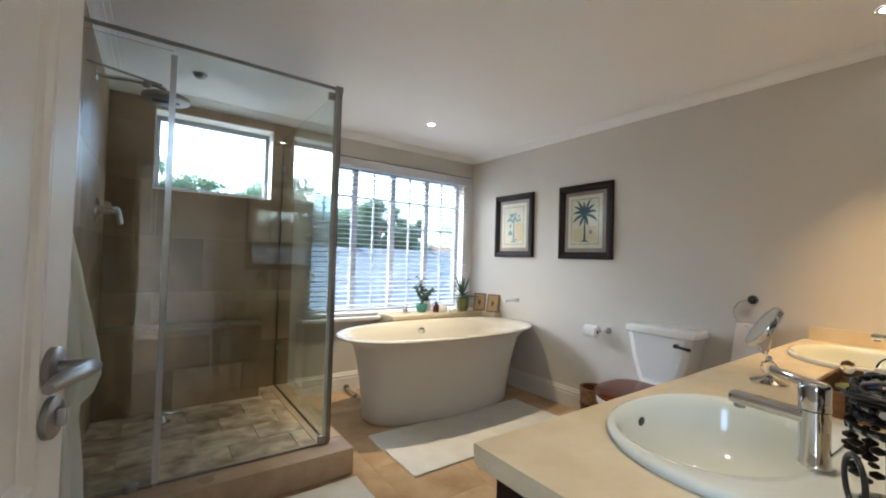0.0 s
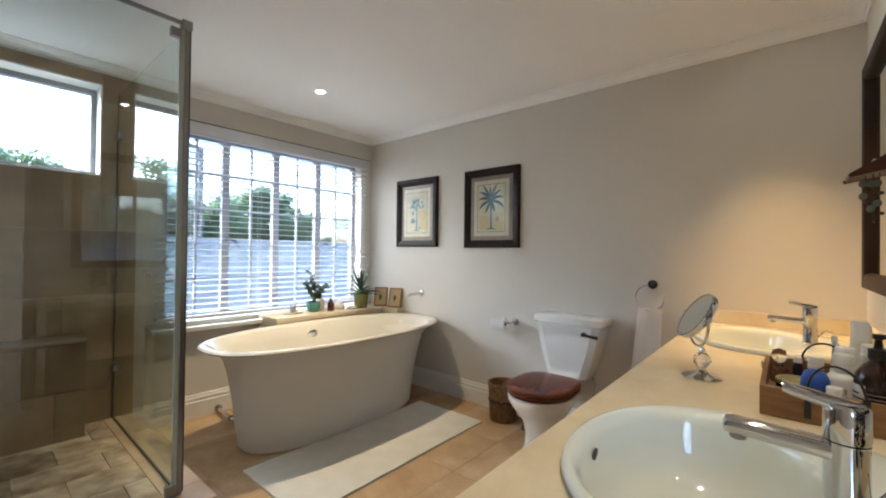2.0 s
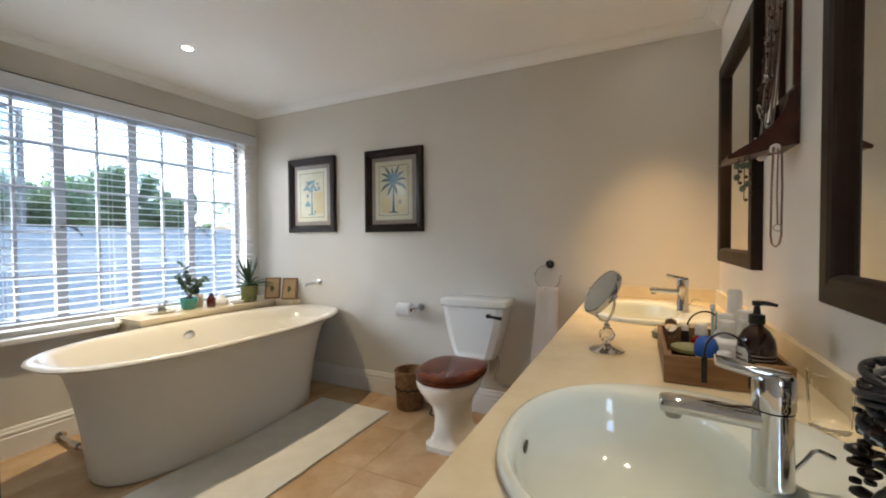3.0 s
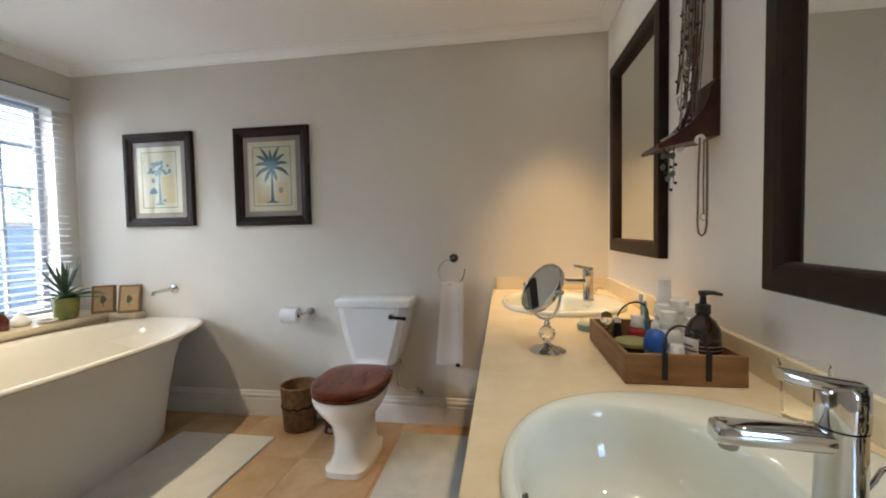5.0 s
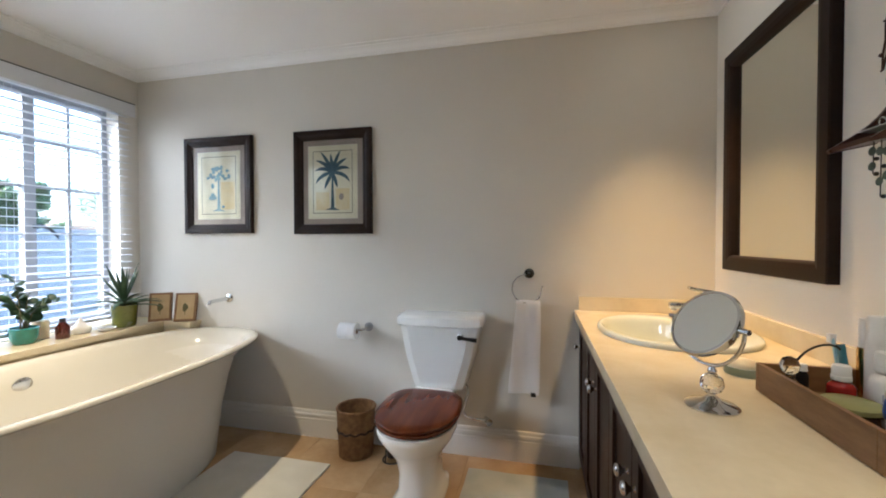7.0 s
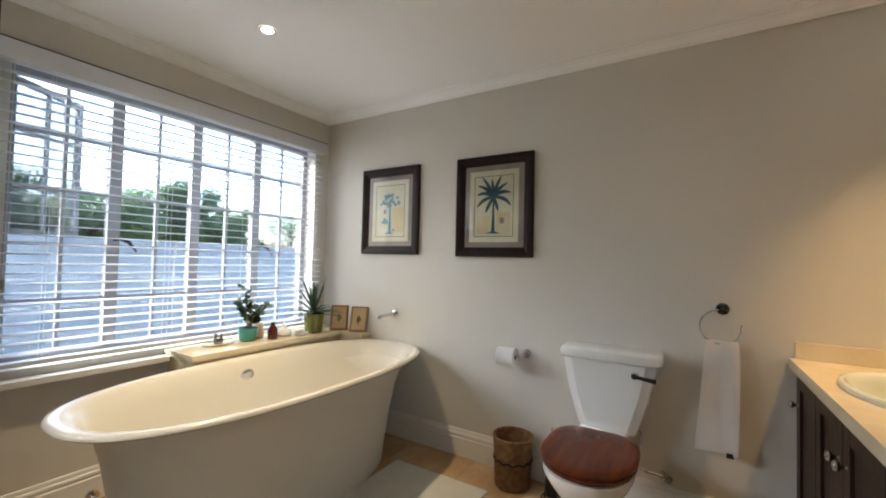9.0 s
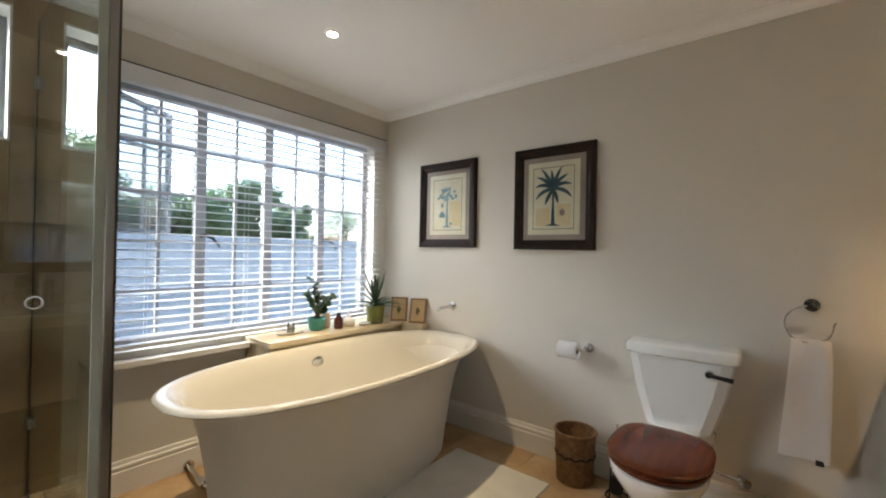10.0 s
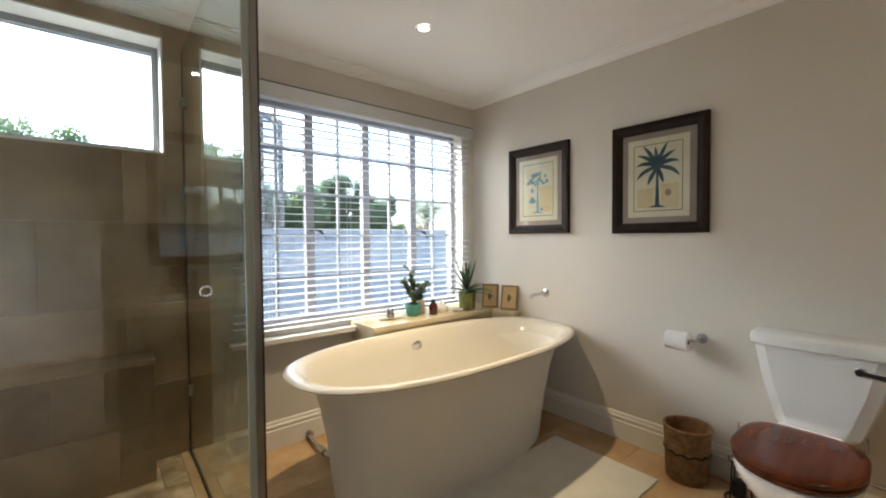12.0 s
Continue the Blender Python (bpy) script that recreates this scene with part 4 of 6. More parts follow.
part("door_seal", box(B(), 0.026, 0.052, SY - 0.0105, SY - 0.0045, KH + 0.014, GT - 0.05, 0.002), plain("clear_seal", (0.80, 0.83, 0.82), 0.35, 0, 0.55), enc, "pale translucent door seal strip")
for z in (0.47, 1.925):
    part("glass_clamp", box(B(), SX - 0.016, SX + 0.016, NORTH - 0.075, NORTH - 0.023, z - 0.022, z + 0.022, 0.004), M_STEEL, enc, "chrome glass clamp")
for x, y, z in ((SX - 0.035, SY, KH + 0.032), (SX - 0.045, SY, GT - 0.045)):
    part("glass_clamp", box(B(), x - 0.02, x + 0.02, y - 0.014, y + 0.014, z - 0.02, z + 0.02, 0.004), M_STEEL, enc, "chrome glass clamp")
part("pivot_hinge", lathe(B(), -0.05, SY, [(0.028, KH + 0.001), (0.028, KH + 0.03), (0.020, KH + 0.038)], 20), M_STEEL, enc, "chrome pivot hinge", 40)
part("pivot_bar", box(B(), -0.17, 0.03, SY - 0.010, SY + 0.010, KH + 0.001, KH + 0.017, 0.003), M_STEEL, enc)
part("ring_knob", tube(B(), arc((0.72, SY - 0.010, 1.105), 0.013, 0, 360, 24, (1, 0, 0), (0, 0, 1))[:-1], 0.003, 8, True), M_CHROME, enc, "small chrome ring hook", 50)

part("support_bar", tube(B(), [(WEST + 0.014, 2.55, 2.088), (-0.003, 2.55, 2.046)], 0.006), M_STEEL, enc, "thin dark metal support bar", 50)
part("bar_knob", lathe(B(), -0.063, 2.55, [(0.004, 2.018), (0.016, 2.024), (0.020, 2.034), (0.014, 2.048), (0.006, 2.052)], 18), M_STEEL, enc, "", 50)
bench = thing("shower_bench", "stone-tiled low bench across the shower", "bench", (0.2, 3.5, 0), kind="structure")
part("bench_body", box(B(), WEST + 0.014, 0.683, 3.42, NORTH - 0.015, KH + 0.001, 0.682), M_TILE, bench)
part("bench_top", box(B(), WEST + 0.014, 0.690, 3.402, NORTH - 0.015, 0.6825, 0.700, 0.003), M_TILE, bench, "brown stone bench top")

head = thing("rain_shower", "large round chrome rain shower on a wall arm", "shower", (0.0, 2.9, 2.1))
part("rose", lathe(B(), 0.02, 2.88, [(0.098, 2.070), (0.112, 2.074), (0.117, 2.082), (0.114, 2.096), (0.095, 2.104), (0.03, 2.110), (0.018, 2.114)], 40), M_STEEL, head, "", 40)
part("nozzle_slot", box(B(), -0.045, 0.085, 2.862, 2.898, 2.066, 2.0695, 0.001), M_SEAL_SHADE, head, "dark nozzle slot under the rose")
part("arm", tube(B(), [(WEST + 0.012, 2.88, 2.135), (-0.15, 2.88, 2.15), (-0.03, 2.88, 2.15), (0.012, 2.88, 2.14), (0.02, 2.88, 2.112)], 0.011), M_CHROME, head, "", 50)
part("wall_flange", lathe(B(), 0, 0, [(0.03, 0), (0.03, 0.004), (0.018, 0.012)], 24, pose(WEST + 0.0125, 2.88, 2.135, 0, 90, 0)), M_CHROME, head, "", 40)
mix = thing("shower_mixer", "chrome wall shower mixer with cross lever", "shower mixer", (WEST, 3.15, 1.45))
bm = tube(B(), [(WEST + 0.014, 3.15, 1.45), (WEST + 0.12, 3.15, 1.45)], 0.026)
part("body", bm, M_CHROME, mix, "", 40)
part("plate", lathe(B(), 0, 0, [(0.075, 0), (0.075, 0.008), (0.04, 0.018)], 28, pose(WEST + 0.0125, 3.15, 1.45, 0, 90, 0)), M_CHROME, mix, "", 40)
part("lever", tube(B(), [(WEST + 0.11, 3.15, 1.45), (WEST + 0.120, 3.14, 1.43), (WEST + 0.135, 3.13, 1.37)], [0.022, 0.017, 0.013]), M_CHROME, mix, "", 40)
part("handle", tube(B(), [(WEST + 0.075, 3.03, 1.475), (WEST + 0.075, 3.26, 1.475)], 0.018), M_CHROME, mix, "", 40)
drain = thing("shower_drain", "chrome floor drain fitting with lever handles", "drain", (0.08, 3.2, KH))
part("cover", lathe(B(), 0.08, 3.2, [(0.045, KH + 0.001), (0.045, KH + 0.008), (0.028, KH + 0.016), (0.016, KH + 0.037), (0.014, KH + 0.05)], 24), M_CHROME, drain, "", 40)
part("handle", tube(B(), [(-0.02, 3.2, KH + 0.035), (0.08, 3.2, KH + 0.055), (0.19, 3.19, KH + 0.05), (0.20, 3.19, KH + 0.03)], [0.007, 0.012, 0.009, 0.006]), M_CHROME, drain, "", 40)

# ---- ceiling lights ----


def downlight(x, y, lit=True):
    e = thing("downlight", "small white recessed ceiling downlight, lit" if lit else "small grey recessed ceiling fitting, unlit", "downlight", (x, y, CEIL), "ceiling downlights" if lit else "")
    z = CEIL
    part("bezel", rings(B(), [oval(x, y, z - 0.0005, 0.042, 0.042), oval(x, y, z - 0.005, 0.041, 0.041), oval(x, y, z - 0.007, 0.034, 0.034), oval(x, y, z - 0.004, 0.026, 0.026)], False, False), M_TRIM if lit else M_STEEL, e, "", 50)
    face = [(0.0255, z - 0.004), (0.0255, z - 0.001)] if lit else [(0.003, z - 0.030), (0.020, z - 0.027), (0.032, z - 0.016), (0.035, z - 0.004)]
    part("bulb_face", lathe(B(), x, y, face, 24), M_BULB if lit else M_STEEL, e, "glowing bulb face" if lit else "grey domed cover", 50)


for lx, ly, lp, lc, ls in LAMPS:
    downlight(lx, ly)
downlight(0.19, 3.08, False)

# ---- wall fittings ----
M_DARKCHROME = plain("dark_chrome", (0.10, 0.11, 0.115), 0.18, 1.0)
ring = thing("towel_ring", "open chrome towel ring on a round wall rose", "towel ring", (EAST, 0.983, 1.036))
part("rose", lathe(B(), 0, 0, [(0.027, 0), (0.027, 0.008), (0.016, 0.012), (0.010, 0.034), (0.004, 0.037)], 24, pose(EAST, 0.983, 1.036, 0, -90, 0)), M_DARKCHROME, ring, "dark chrome wall rose", 40)
part("ring", tube(B(), [(EAST - 0.034, 0.911, 0.972)] + arc((EAST - 0.032, 0.995, 0.955), 0.078, 178, 446, 40, (0, 1, 0), (0, 0, 1)), 0.0040, 8), M_CHROME, ring, "", 60)


def cloth(name, path, u0, u1, mat, label, category, amp=0.006, seed=1, taper=None, axis="y", parent=None, thick=0.006, folds=5):
    """A hanging cloth: path is (out, z) down the fall, u0..u1 its width."""
    bm = B()
    n, grid = 26, []
    for j, (o, z) in enumerate(path):
        s = taper[j] if taper else (0, 1)
        row = []
        for i in range(n + 1):
            f = i / n
            u = u0 + (u1 - u0) * (s[0] + (s[1] - s[0]) * f)
            d = o + amp * math.sin(f * math.pi * folds + seed + 0.15 * j) * min(1, 0.25 + j / 6) + amp * 0.8 * noise.noise(Vector((u * 14, z * 6, seed)))
            row.append(bm.verts.new((d, u, z) if axis == "y" else (u, d, z)))
        grid.append(row)
    for a, b in zip(grid, grid[1:]):
        for i in range(n):
            bm.faces.new((a[i], a[i + 1], b[i + 1], b[i]))
    bmesh.ops.solidify(bm, geom=list(bm.faces), thickness=thick)
    return whole(name, bm, mat, label, category, 60)


tx = EAST - 0.030
cloth("hand_towel", [(tx + 0.016, 0.50), (tx + 0.015, 0.65), (tx + 0.012, 0.80), (tx + 0.008, 0.865), (tx, 0.893), (tx - 0.010, 0.890), (tx - 0.022, 0.865), (tx - 0.028, 0.82), (tx - 0.034, 0.74), (tx - 0.040, 0.65), (tx - 0.045, 0.56), (tx - 0.050, 0.48), (tx - 0.052, 0.415), (tx - 0.051, 0.402)], 0.918, 1.095, M_TOWEL, "white hand towel hanging folded from the ring", "towel", 0.008, 2.6,
      [(0.10, 0.70)] * 3 + [(0.06, 0.72), (0.05, 0.74), (0.04, 0.76), (0.03, 0.76), (0.02, 0.78), (0.02, 0.82), (0.03, 0.86), (0.04, 0.90), (0.05, 0.95), (0.06, 0.97), (0.08, 0.98)], folds=2.3, thick=0.010)
whole("towel_tag", box(B(), tx - 0.056, tx - 0.052, 0.945, 0.972, 0.390, 0.412, 0.001), M_BLACK, "small black hanging loop at the towel's hem", "towel loop")

holder = thing("toilet_roll_holder", "chrome wall-mounted toilet roll holder", "toilet roll holder", (EAST, 1.92, 0.70))
part("rose", lathe(B(), 0, 0, [(0.026, 0), (0.026, 0.008), (0.015, 0.013), (0.009, 0.03)], 24, pose(EAST, 1.922, 0.700, 0, -90, 0)), M_STEEL, holder, "", 40)
part("arm", tube(B(), [(EAST - 0.02, 1.922, 0.700), (EAST - 0.075, 1.922, 0.70), (EAST - 0.090, 1.930, 0.70), (EAST - 0.092, 1.96, 0.70), (EAST - 0.092, 2.075, 0.70)], 0.0075), M_CHROME, holder, "", 50)
roll = thing("toilet_roll", "part-used white toilet paper roll on its holder", "toilet roll", (EAST - 0.092, 2.01, 0.69))
bm = B()
R = pose(EAST - 0.092, 1.957, 0.690, -90)
rings(bm, [oval(0, 0, 0.0, 0.018, 0.018, 2, 32), oval(0, 0, 0.0, 0.047, 0.047, 2, 32), oval(0, 0, 0.105, 0.047, 0.047, 2, 32), oval(0, 0, 0.105, 0.018, 0.018, 2, 32), oval(0, 0, 0.0, 0.018, 0.018, 2, 32)], False, False)
bmesh.ops.transform(bm, matrix=R, verts=bm.verts)
part("paper", bm, M_PAPER, roll, "", 40)
bm = B()
rings(bm, [oval(0, 0, 0.001, 0.0172, 0.0172, 2, 24), oval(0, 0, 0.104, 0.0172, 0.0172, 2, 24)], False, False)
bmesh.ops.transform(bm, matrix=R, verts=bm.verts)
part("core", bm, M_TRAYWOOD, roll, "brown cardboard core", 40)

spout = thing("bath_spout", "chrome wall-mounted bath spout", "bath spout", (EAST, 2.92, 0.845))
part("rose", lathe(B(), 0, 0, [(0.028, 0), (0.028, 0.006), (0.018, 0.010)], 24, pose(EAST, 2.905, 0.842, 0, -90, 0)), M_CHROME, spout, "", 40)
part("pipe", tube(B(), [(EAST - 0.005, 2.905, 0.842), (EAST - 0.13, 2.905, 0.840), (EAST - 0.165, 2.905, 0.836), (EAST - 0.172, 2.905, 0.822)], [0.013, 0.012, 0.012, 0.011]), M_CHROME, spout, "", 50)
wst = thing("bath_waste", "chrome exposed bath waste pipe at the floor", "bath waste", (1.43, 3.3, 0))
bm = tube(B(), [(1.47, 3.62, 0.03), (1.455, 3.50, 0.035), (1.445, 3.36, 0.035), (1.45, 3.24, 0.035), (1.55, 3.08, 0.04)], 0.013)
part("pipe", bm, M_CHROME, wst, "", 50)
part("coupling", tube(B(), [(1.447, 3.40, 0.036), (1.446, 3.33, 0.036)], 0.022), M_CHROME, wst, "", 40)
part("flange", tube(B(), [(1.47, 3.63, 0.03), (1.468, 3.60, 0.03)], 0.028), M_CHROME, wst, "", 40)

# ---- waste basket and brush ----
bin_ = thing("waste_basket", "brown woven wicker waste basket beside the toilet", "waste basket", (2.79, 1.945, 0))
NB = 22
bm = B()
lp = []
for k in range(NB * 4 + 1):
    z = 0.004 + 0.262 * k / (NB * 4)
    base_r = 0.094 + 0.014 * (z / 0.29) + (0.004 if 0.145 < z < 0.155 else 0)
    lp.append([(2.79 + (base_r + 0.0042 * math.sin(k * math.pi / 2 + (i % 2) * math.pi)) * math.cos(2 * math.pi * i / 56), 1.945 + (base_r + 0.0042 * math.sin(k * math.pi / 2 + (i % 2) * math.pi)) * math.sin(2 * math.pi * i / 56), z) for i in range(56)])
inn = [[(2.79 + r * math.cos(2 * math.pi * i / 56), 1.945 + r * math.sin(2 * math.pi * i / 56), z) for i in range(56)] for r, z in ((0.1, 0.266), (0.09, 0.15), (0.084, 0.02))]
part("woven_side", rings(bm, lp + inn), M_WICKER, bin_, "", 60)
part("rim", tube(B(), [(2.79 + 0.107 * math.cos(t), 1.945 + 0.107 * math.sin(t), 0.269) for t in [2 * math.pi * k / 48 for k in range(48)]], 0.007, 8, True), M_WICKER, bin_, "", 60)
part("band", tube(B(), [(2.79 + 0.104 * math.cos(t), 1.945 + 0.104 * math.sin(t), 0.150 + 0.004 * math.sin(t * 12)) for t in [2 * math.pi * k / 96 for k in range(96)]], 0.006, 8, True), M_DARKWOOD, bin_, "dark woven band", 60)
brush = thing("toilet_brush", "black toilet brush with chrome handle in a wire stand", "toilet brush", (2.77, 1.72, 0))
for z, r in ((0.005, 0.052), (0.19, 0.040)):
    part("wire_ring", tube(B(), arc((2.77, 1.72, z), r, 0, 360, 28, (1, 0, 0), (0, 1, 0))[:-1], 0.0045, 7, True), M_BLACK, brush, "black wire ring", 60)
for a in (0.6, 2.7, 4.8):
    part("wire_upright", tube(B(), [(2.77 + 0.052 * math.cos(a), 1.72 + 0.052 * math.sin(a), 0.005), (2.77 + 0.040 * math.cos(a), 1.72 + 0.040 * math.sin(a), 0.19)], 0.004, 7), M_BLACK, brush, "", 60)
part("brush_head", lathe(B(), 2.77, 1.72, [(0.010, 0.012), (0.030, 0.022), (0.034, 0.06), (0.028, 0.098), (0.008, 0.106)], 20), M_BLACK, brush, "", 50)
part("handle", tube(B(), [(2.77, 1.72, 0.10), (2.77, 1.72, 0.37)], [0.006, 0.007]), M_CHROME, brush, "", 40)

# ---- things on the ledge ----
LZ = 0.692
M_TEAL = material("teal_glaze", (0.03, 0.22, 0.19), 0.2, other=(0.05, 0.30, 0.25), scale=12, fine=60, amount=0.2, coat=0.5)
M_OLIVE = material("olive_glaze", (0.15, 0.16, 0.02), 0.25, other=(0.09, 0.10, 0.015), scale=10, fine=60, amount=0.3, coat=0.4)
M_SOIL = material("soil", (0.05, 0.035, 0.025), 0.95, scale=30, fine=150, bump=0.8, amount=0.5)
M_JADE = material("jade_leaf", (0.022, 0.058, 0.02), 0.4, other=(0.04, 0.085, 0.03), scale=25, fine=90, amount=0.3, rnd=0.25)
M_ALOE = material("aloe_leaf", (0.035, 0.075, 0.035), 0.45, other=(0.065, 0.115, 0.055), scale=25, fine=90, amount=0.3, rnd=0.25)
M_STEM = material("green_stem", (0.11, 0.10, 0.04), 0.8, scale=25, fine=90)
M_AMBER = plain("amber_glass", (0.10, 0.014, 0.005), 0.06, 0, 0.35, 1.5, coat=0.4)
M_WAX = material("candle_wax", (0.80, 0.72, 0.52), 0.5, scale=10, fine=80, amount=0.05, sss=0.3)


def jade_plant(x, y):
    e = thing("potted_plant", "small jade plant in a round teal pot", "plant", (x, y, LZ))
    part("pot", lathe(B(), x, y, [(0.040, LZ), (0.048, LZ + 0.008), (0.056, LZ + 0.04), (0.057, LZ + 0.066), (0.060, LZ + 0.070), (0.060, LZ + 0.082), (0.054, LZ + 0.083), (0.053, LZ + 0.070)], 32), M_TEAL, e, "glazed teal pot", 40)
    part("soil", lathe(B(), x, y, [(0.052, LZ + 0.066), (0.050, LZ + 0.074), (0.002, LZ + 0.077)], 20), M_SOIL, e)
    rnd = random.Random(4)
    stems = [(-0.012, 0.0, 0.27, -0.035), (0.01, 0.01, 0.15, 0.10), (-0.004, -0.012, 0.19, -0.065), (0.006, -0.01, 0.13, 0.045), (0, 0.012, 0.12, 0.15), (0.004, 0.004, 0.18, 0.01)]
    for sx, sy, h, lean in stems:
        b = Vector((x + sx, y + sy, LZ + 0.07))
        t = b + Vector((lean, rnd.uniform(-0.03, 0.03), h))
        mid = b.lerp(t, 0.5) + Vector((-lean * 0.2, 0, 0.01))
        part("stem", tube(B(), [b, mid, t], [0.004, 0.003, 0.002], 7), M_STEM, e, "", 60)
        for k in range(11):
            f = 0.28 + 0.72 * k / 10
            p = b.lerp(mid, f * 2) if f < 0.5 else mid.lerp(t, f * 2 - 1)
            a = rnd.uniform(0, 6.28)
            d = Vector((math.cos(a), math.sin(a), rnd.uniform(0.0, 0.7))).normalized()
            side = d.orthogonal().normalized()
            up = d.cross(side)
            ln, wd = rnd.uniform(0.036, 0.056), rnd.uniform(0.014, 0.022)
            bm = B()
            lps = []
            for q, s in ((0, 0.15), (0.3, 0.8), (0.65, 1.0), (0.9, 0.6), (1.0, 0.1)):
                lps.append([p + d * ln * q + side * wd * s * math.cos(w) + up * 0.0028 * s * math.sin(w) for w in [2 * math.pi * g / 8 for g in range(8)]])
            part("leaf", rings(bm, lps), M_JADE, e, "", 60)
    return e


def aloe(x, y):
    e = thing("potted_plant", "spiky aloe in an olive green glazed pot", "plant", (x, y, LZ))
    part("pot", lathe(B(), x, y, [(0.056, LZ), (0.060, LZ + 0.004), (0.070, LZ + 0.128), (0.072, LZ + 0.134), (0.064, LZ + 0.134), (0.062, LZ + 0.115)], 32), M_OLIVE, e, "glossy olive green pot", 40)
    part("soil", lathe(B(), x, y, [(0.050, LZ + 0.112), (0.048, LZ + 0.117), (0.002, LZ + 0.119)], 20), M_SOIL, e)
    rnd = random.Random(9)
    for k in range(28):
        a = k * 2.4 + rnd.uniform(-0.2, 0.2)
        rise = radians(rnd.uniform(12, 42) if k < 17 else rnd.uniform(50, 84))
        ln = rnd.uniform(0.21, 0.28) if k < 17 else rnd.uniform(0.19, 0.25)
        d = Vector((math.cos(a) * math.cos(rise), math.sin(a) * math.cos(rise), math.sin(rise)))
        if y + d.y * ln > NORTH - 0.075:
            d.y = (NORTH - 0.08 - y) / ln
        side = Vector((-math.sin(a), math.cos(a), 0))
        up = d.cross(side)
        c = Vector((x, y, LZ + 0.118 + 0.002 * k))
        lps = []
        for q, s in ((0, 0.8), (0.25, 1), (0.55, 0.85), (0.8, 0.58), (1, 0.06)):
            ctr = c + d * ln * q + Vector((0, 0, -0.065 * q * q if k < 17 else 0))
            lps.append([ctr + side * 0.0135 * s * math.cos(w) + up * 0.004 * s * math.sin(w) for w in [2 * math.pi * g / 8 for g in range(8)]])
        part("leaf", rings(B(), lps), M_ALOE, e, "", 60)
    return e


jade_plant(2.185, 3.495), aloe(2.640, 3.420)
saucer = thing("saucer", "pale oval saucer holding a small grey ornament", "saucer", (2.02, 3.52, LZ))
part("dish", rings(B(), [oval(2.005, 3.51, LZ, 0.065, 0.036, 2), oval(2.005, 3.51, LZ + 0.007, 0.092, 0.052, 2), oval(2.005, 3.51, LZ + 0.011, 0.095, 0.054, 2), oval(2.005, 3.51, LZ + 0.008, 0.084, 0.046, 2)]), M_CERAMIC, saucer, "", 50)
orn = whole("ornament", lathe(lathe(lathe(B(), 2.005, 3.51, [(0.022, LZ + 0.0085), (0.027, LZ + 0.022), (0.023, LZ + 0.046), (0.007, LZ + 0.054)], 14), 1.988, 3.51, [(0.009, LZ + 0.04), (0.007, LZ + 0.066), (0.001, LZ + 0.074)], 10), 2.022, 3.51, [(0.009, LZ + 0.04), (0.008, LZ + 0.060), (0.001, LZ + 0.068)], 10), M_STEEL, "small grey animal-like ornament on a saucer", "ornament", 60)
can = thing("candle", "short cream pillar candle on the ledge", "candle", (2.30, 3.53, LZ))
part("wax", lathe(B(), 2.29, 3.55, [(0.036, LZ), (0.036, LZ + 0.092), (0.032, LZ + 0.096), (0.004, LZ + 0.090)], 24), M_WAX, can, "", 40)
part("wick", tube(B(), [(2.29, 3.55, LZ + 0.089), (2.291, 3.55, LZ + 0.104)], 0.0012, 6), M_BLACK, can)
bt = thing("bottle", "small dark red-brown bottle on the ledge", "bottle", (2.305, 3.42, LZ))
part("glass", lathe(B(), 2.315, 3.43, [(0.029, LZ), (0.031, LZ + 0.004), (0.031, LZ + 0.062), (0.016, LZ + 0.084), (0.012, LZ + 0.088)], 22), M_AMBER, bt, "", 40)
part("cap", lathe(B(), 2.315, 3.43, [(0.014, LZ + 0.0885), (0.014, LZ + 0.108), (0.004, LZ + 0.109)], 16), M_BLACK, bt, "", 40)
shell = thing("soap_jar", "small white pointed ceramic jar", "jar", (2.43, 3.47, LZ))
part("body", lathe(B(), 2.43, 3.47, [(0.038, LZ), (0.050, LZ + 0.016), (0.046, LZ + 0.038), (0.022, LZ + 0.058)], 24), M_CERAMIC, shell, "", 50)
part("lid", lathe(B(), 2.43, 3.47, [(0.022, LZ + 0.0585), (0.013, LZ + 0.070), (0.005, LZ + 0.090), (0.001, LZ + 0.094)], 20), M_CERAMIC, shell, "", 50)
dish2 = whole("shell_dish", rings(B(), [oval(2.52, 3.40, LZ, 0.03, 0.02), oval(2.52, 3.40, LZ + 0.010, 0.05, 0.032), oval(2.52, 3.40, LZ + 0.016, 0.053, 0.034), oval(2.52, 3.40, LZ + 0.008, 0.04, 0.024)]), M_CERAMIC, "small pale shell-like soap dish", "soap dish", 50)


M_PLAQUEFACE = material("plaque_print", (0.46, 0.33, 0.17), 0.7, other=(0.38, 0.26, 0.12), scale=14, fine=90, amount=0.15)
M_PLAQUE = material("plaque_wood", (0.24, 0.135, 0.06), 0.55, other=(0.17, 0.09, 0.04), scale=9, fine=70, amount=0.2)


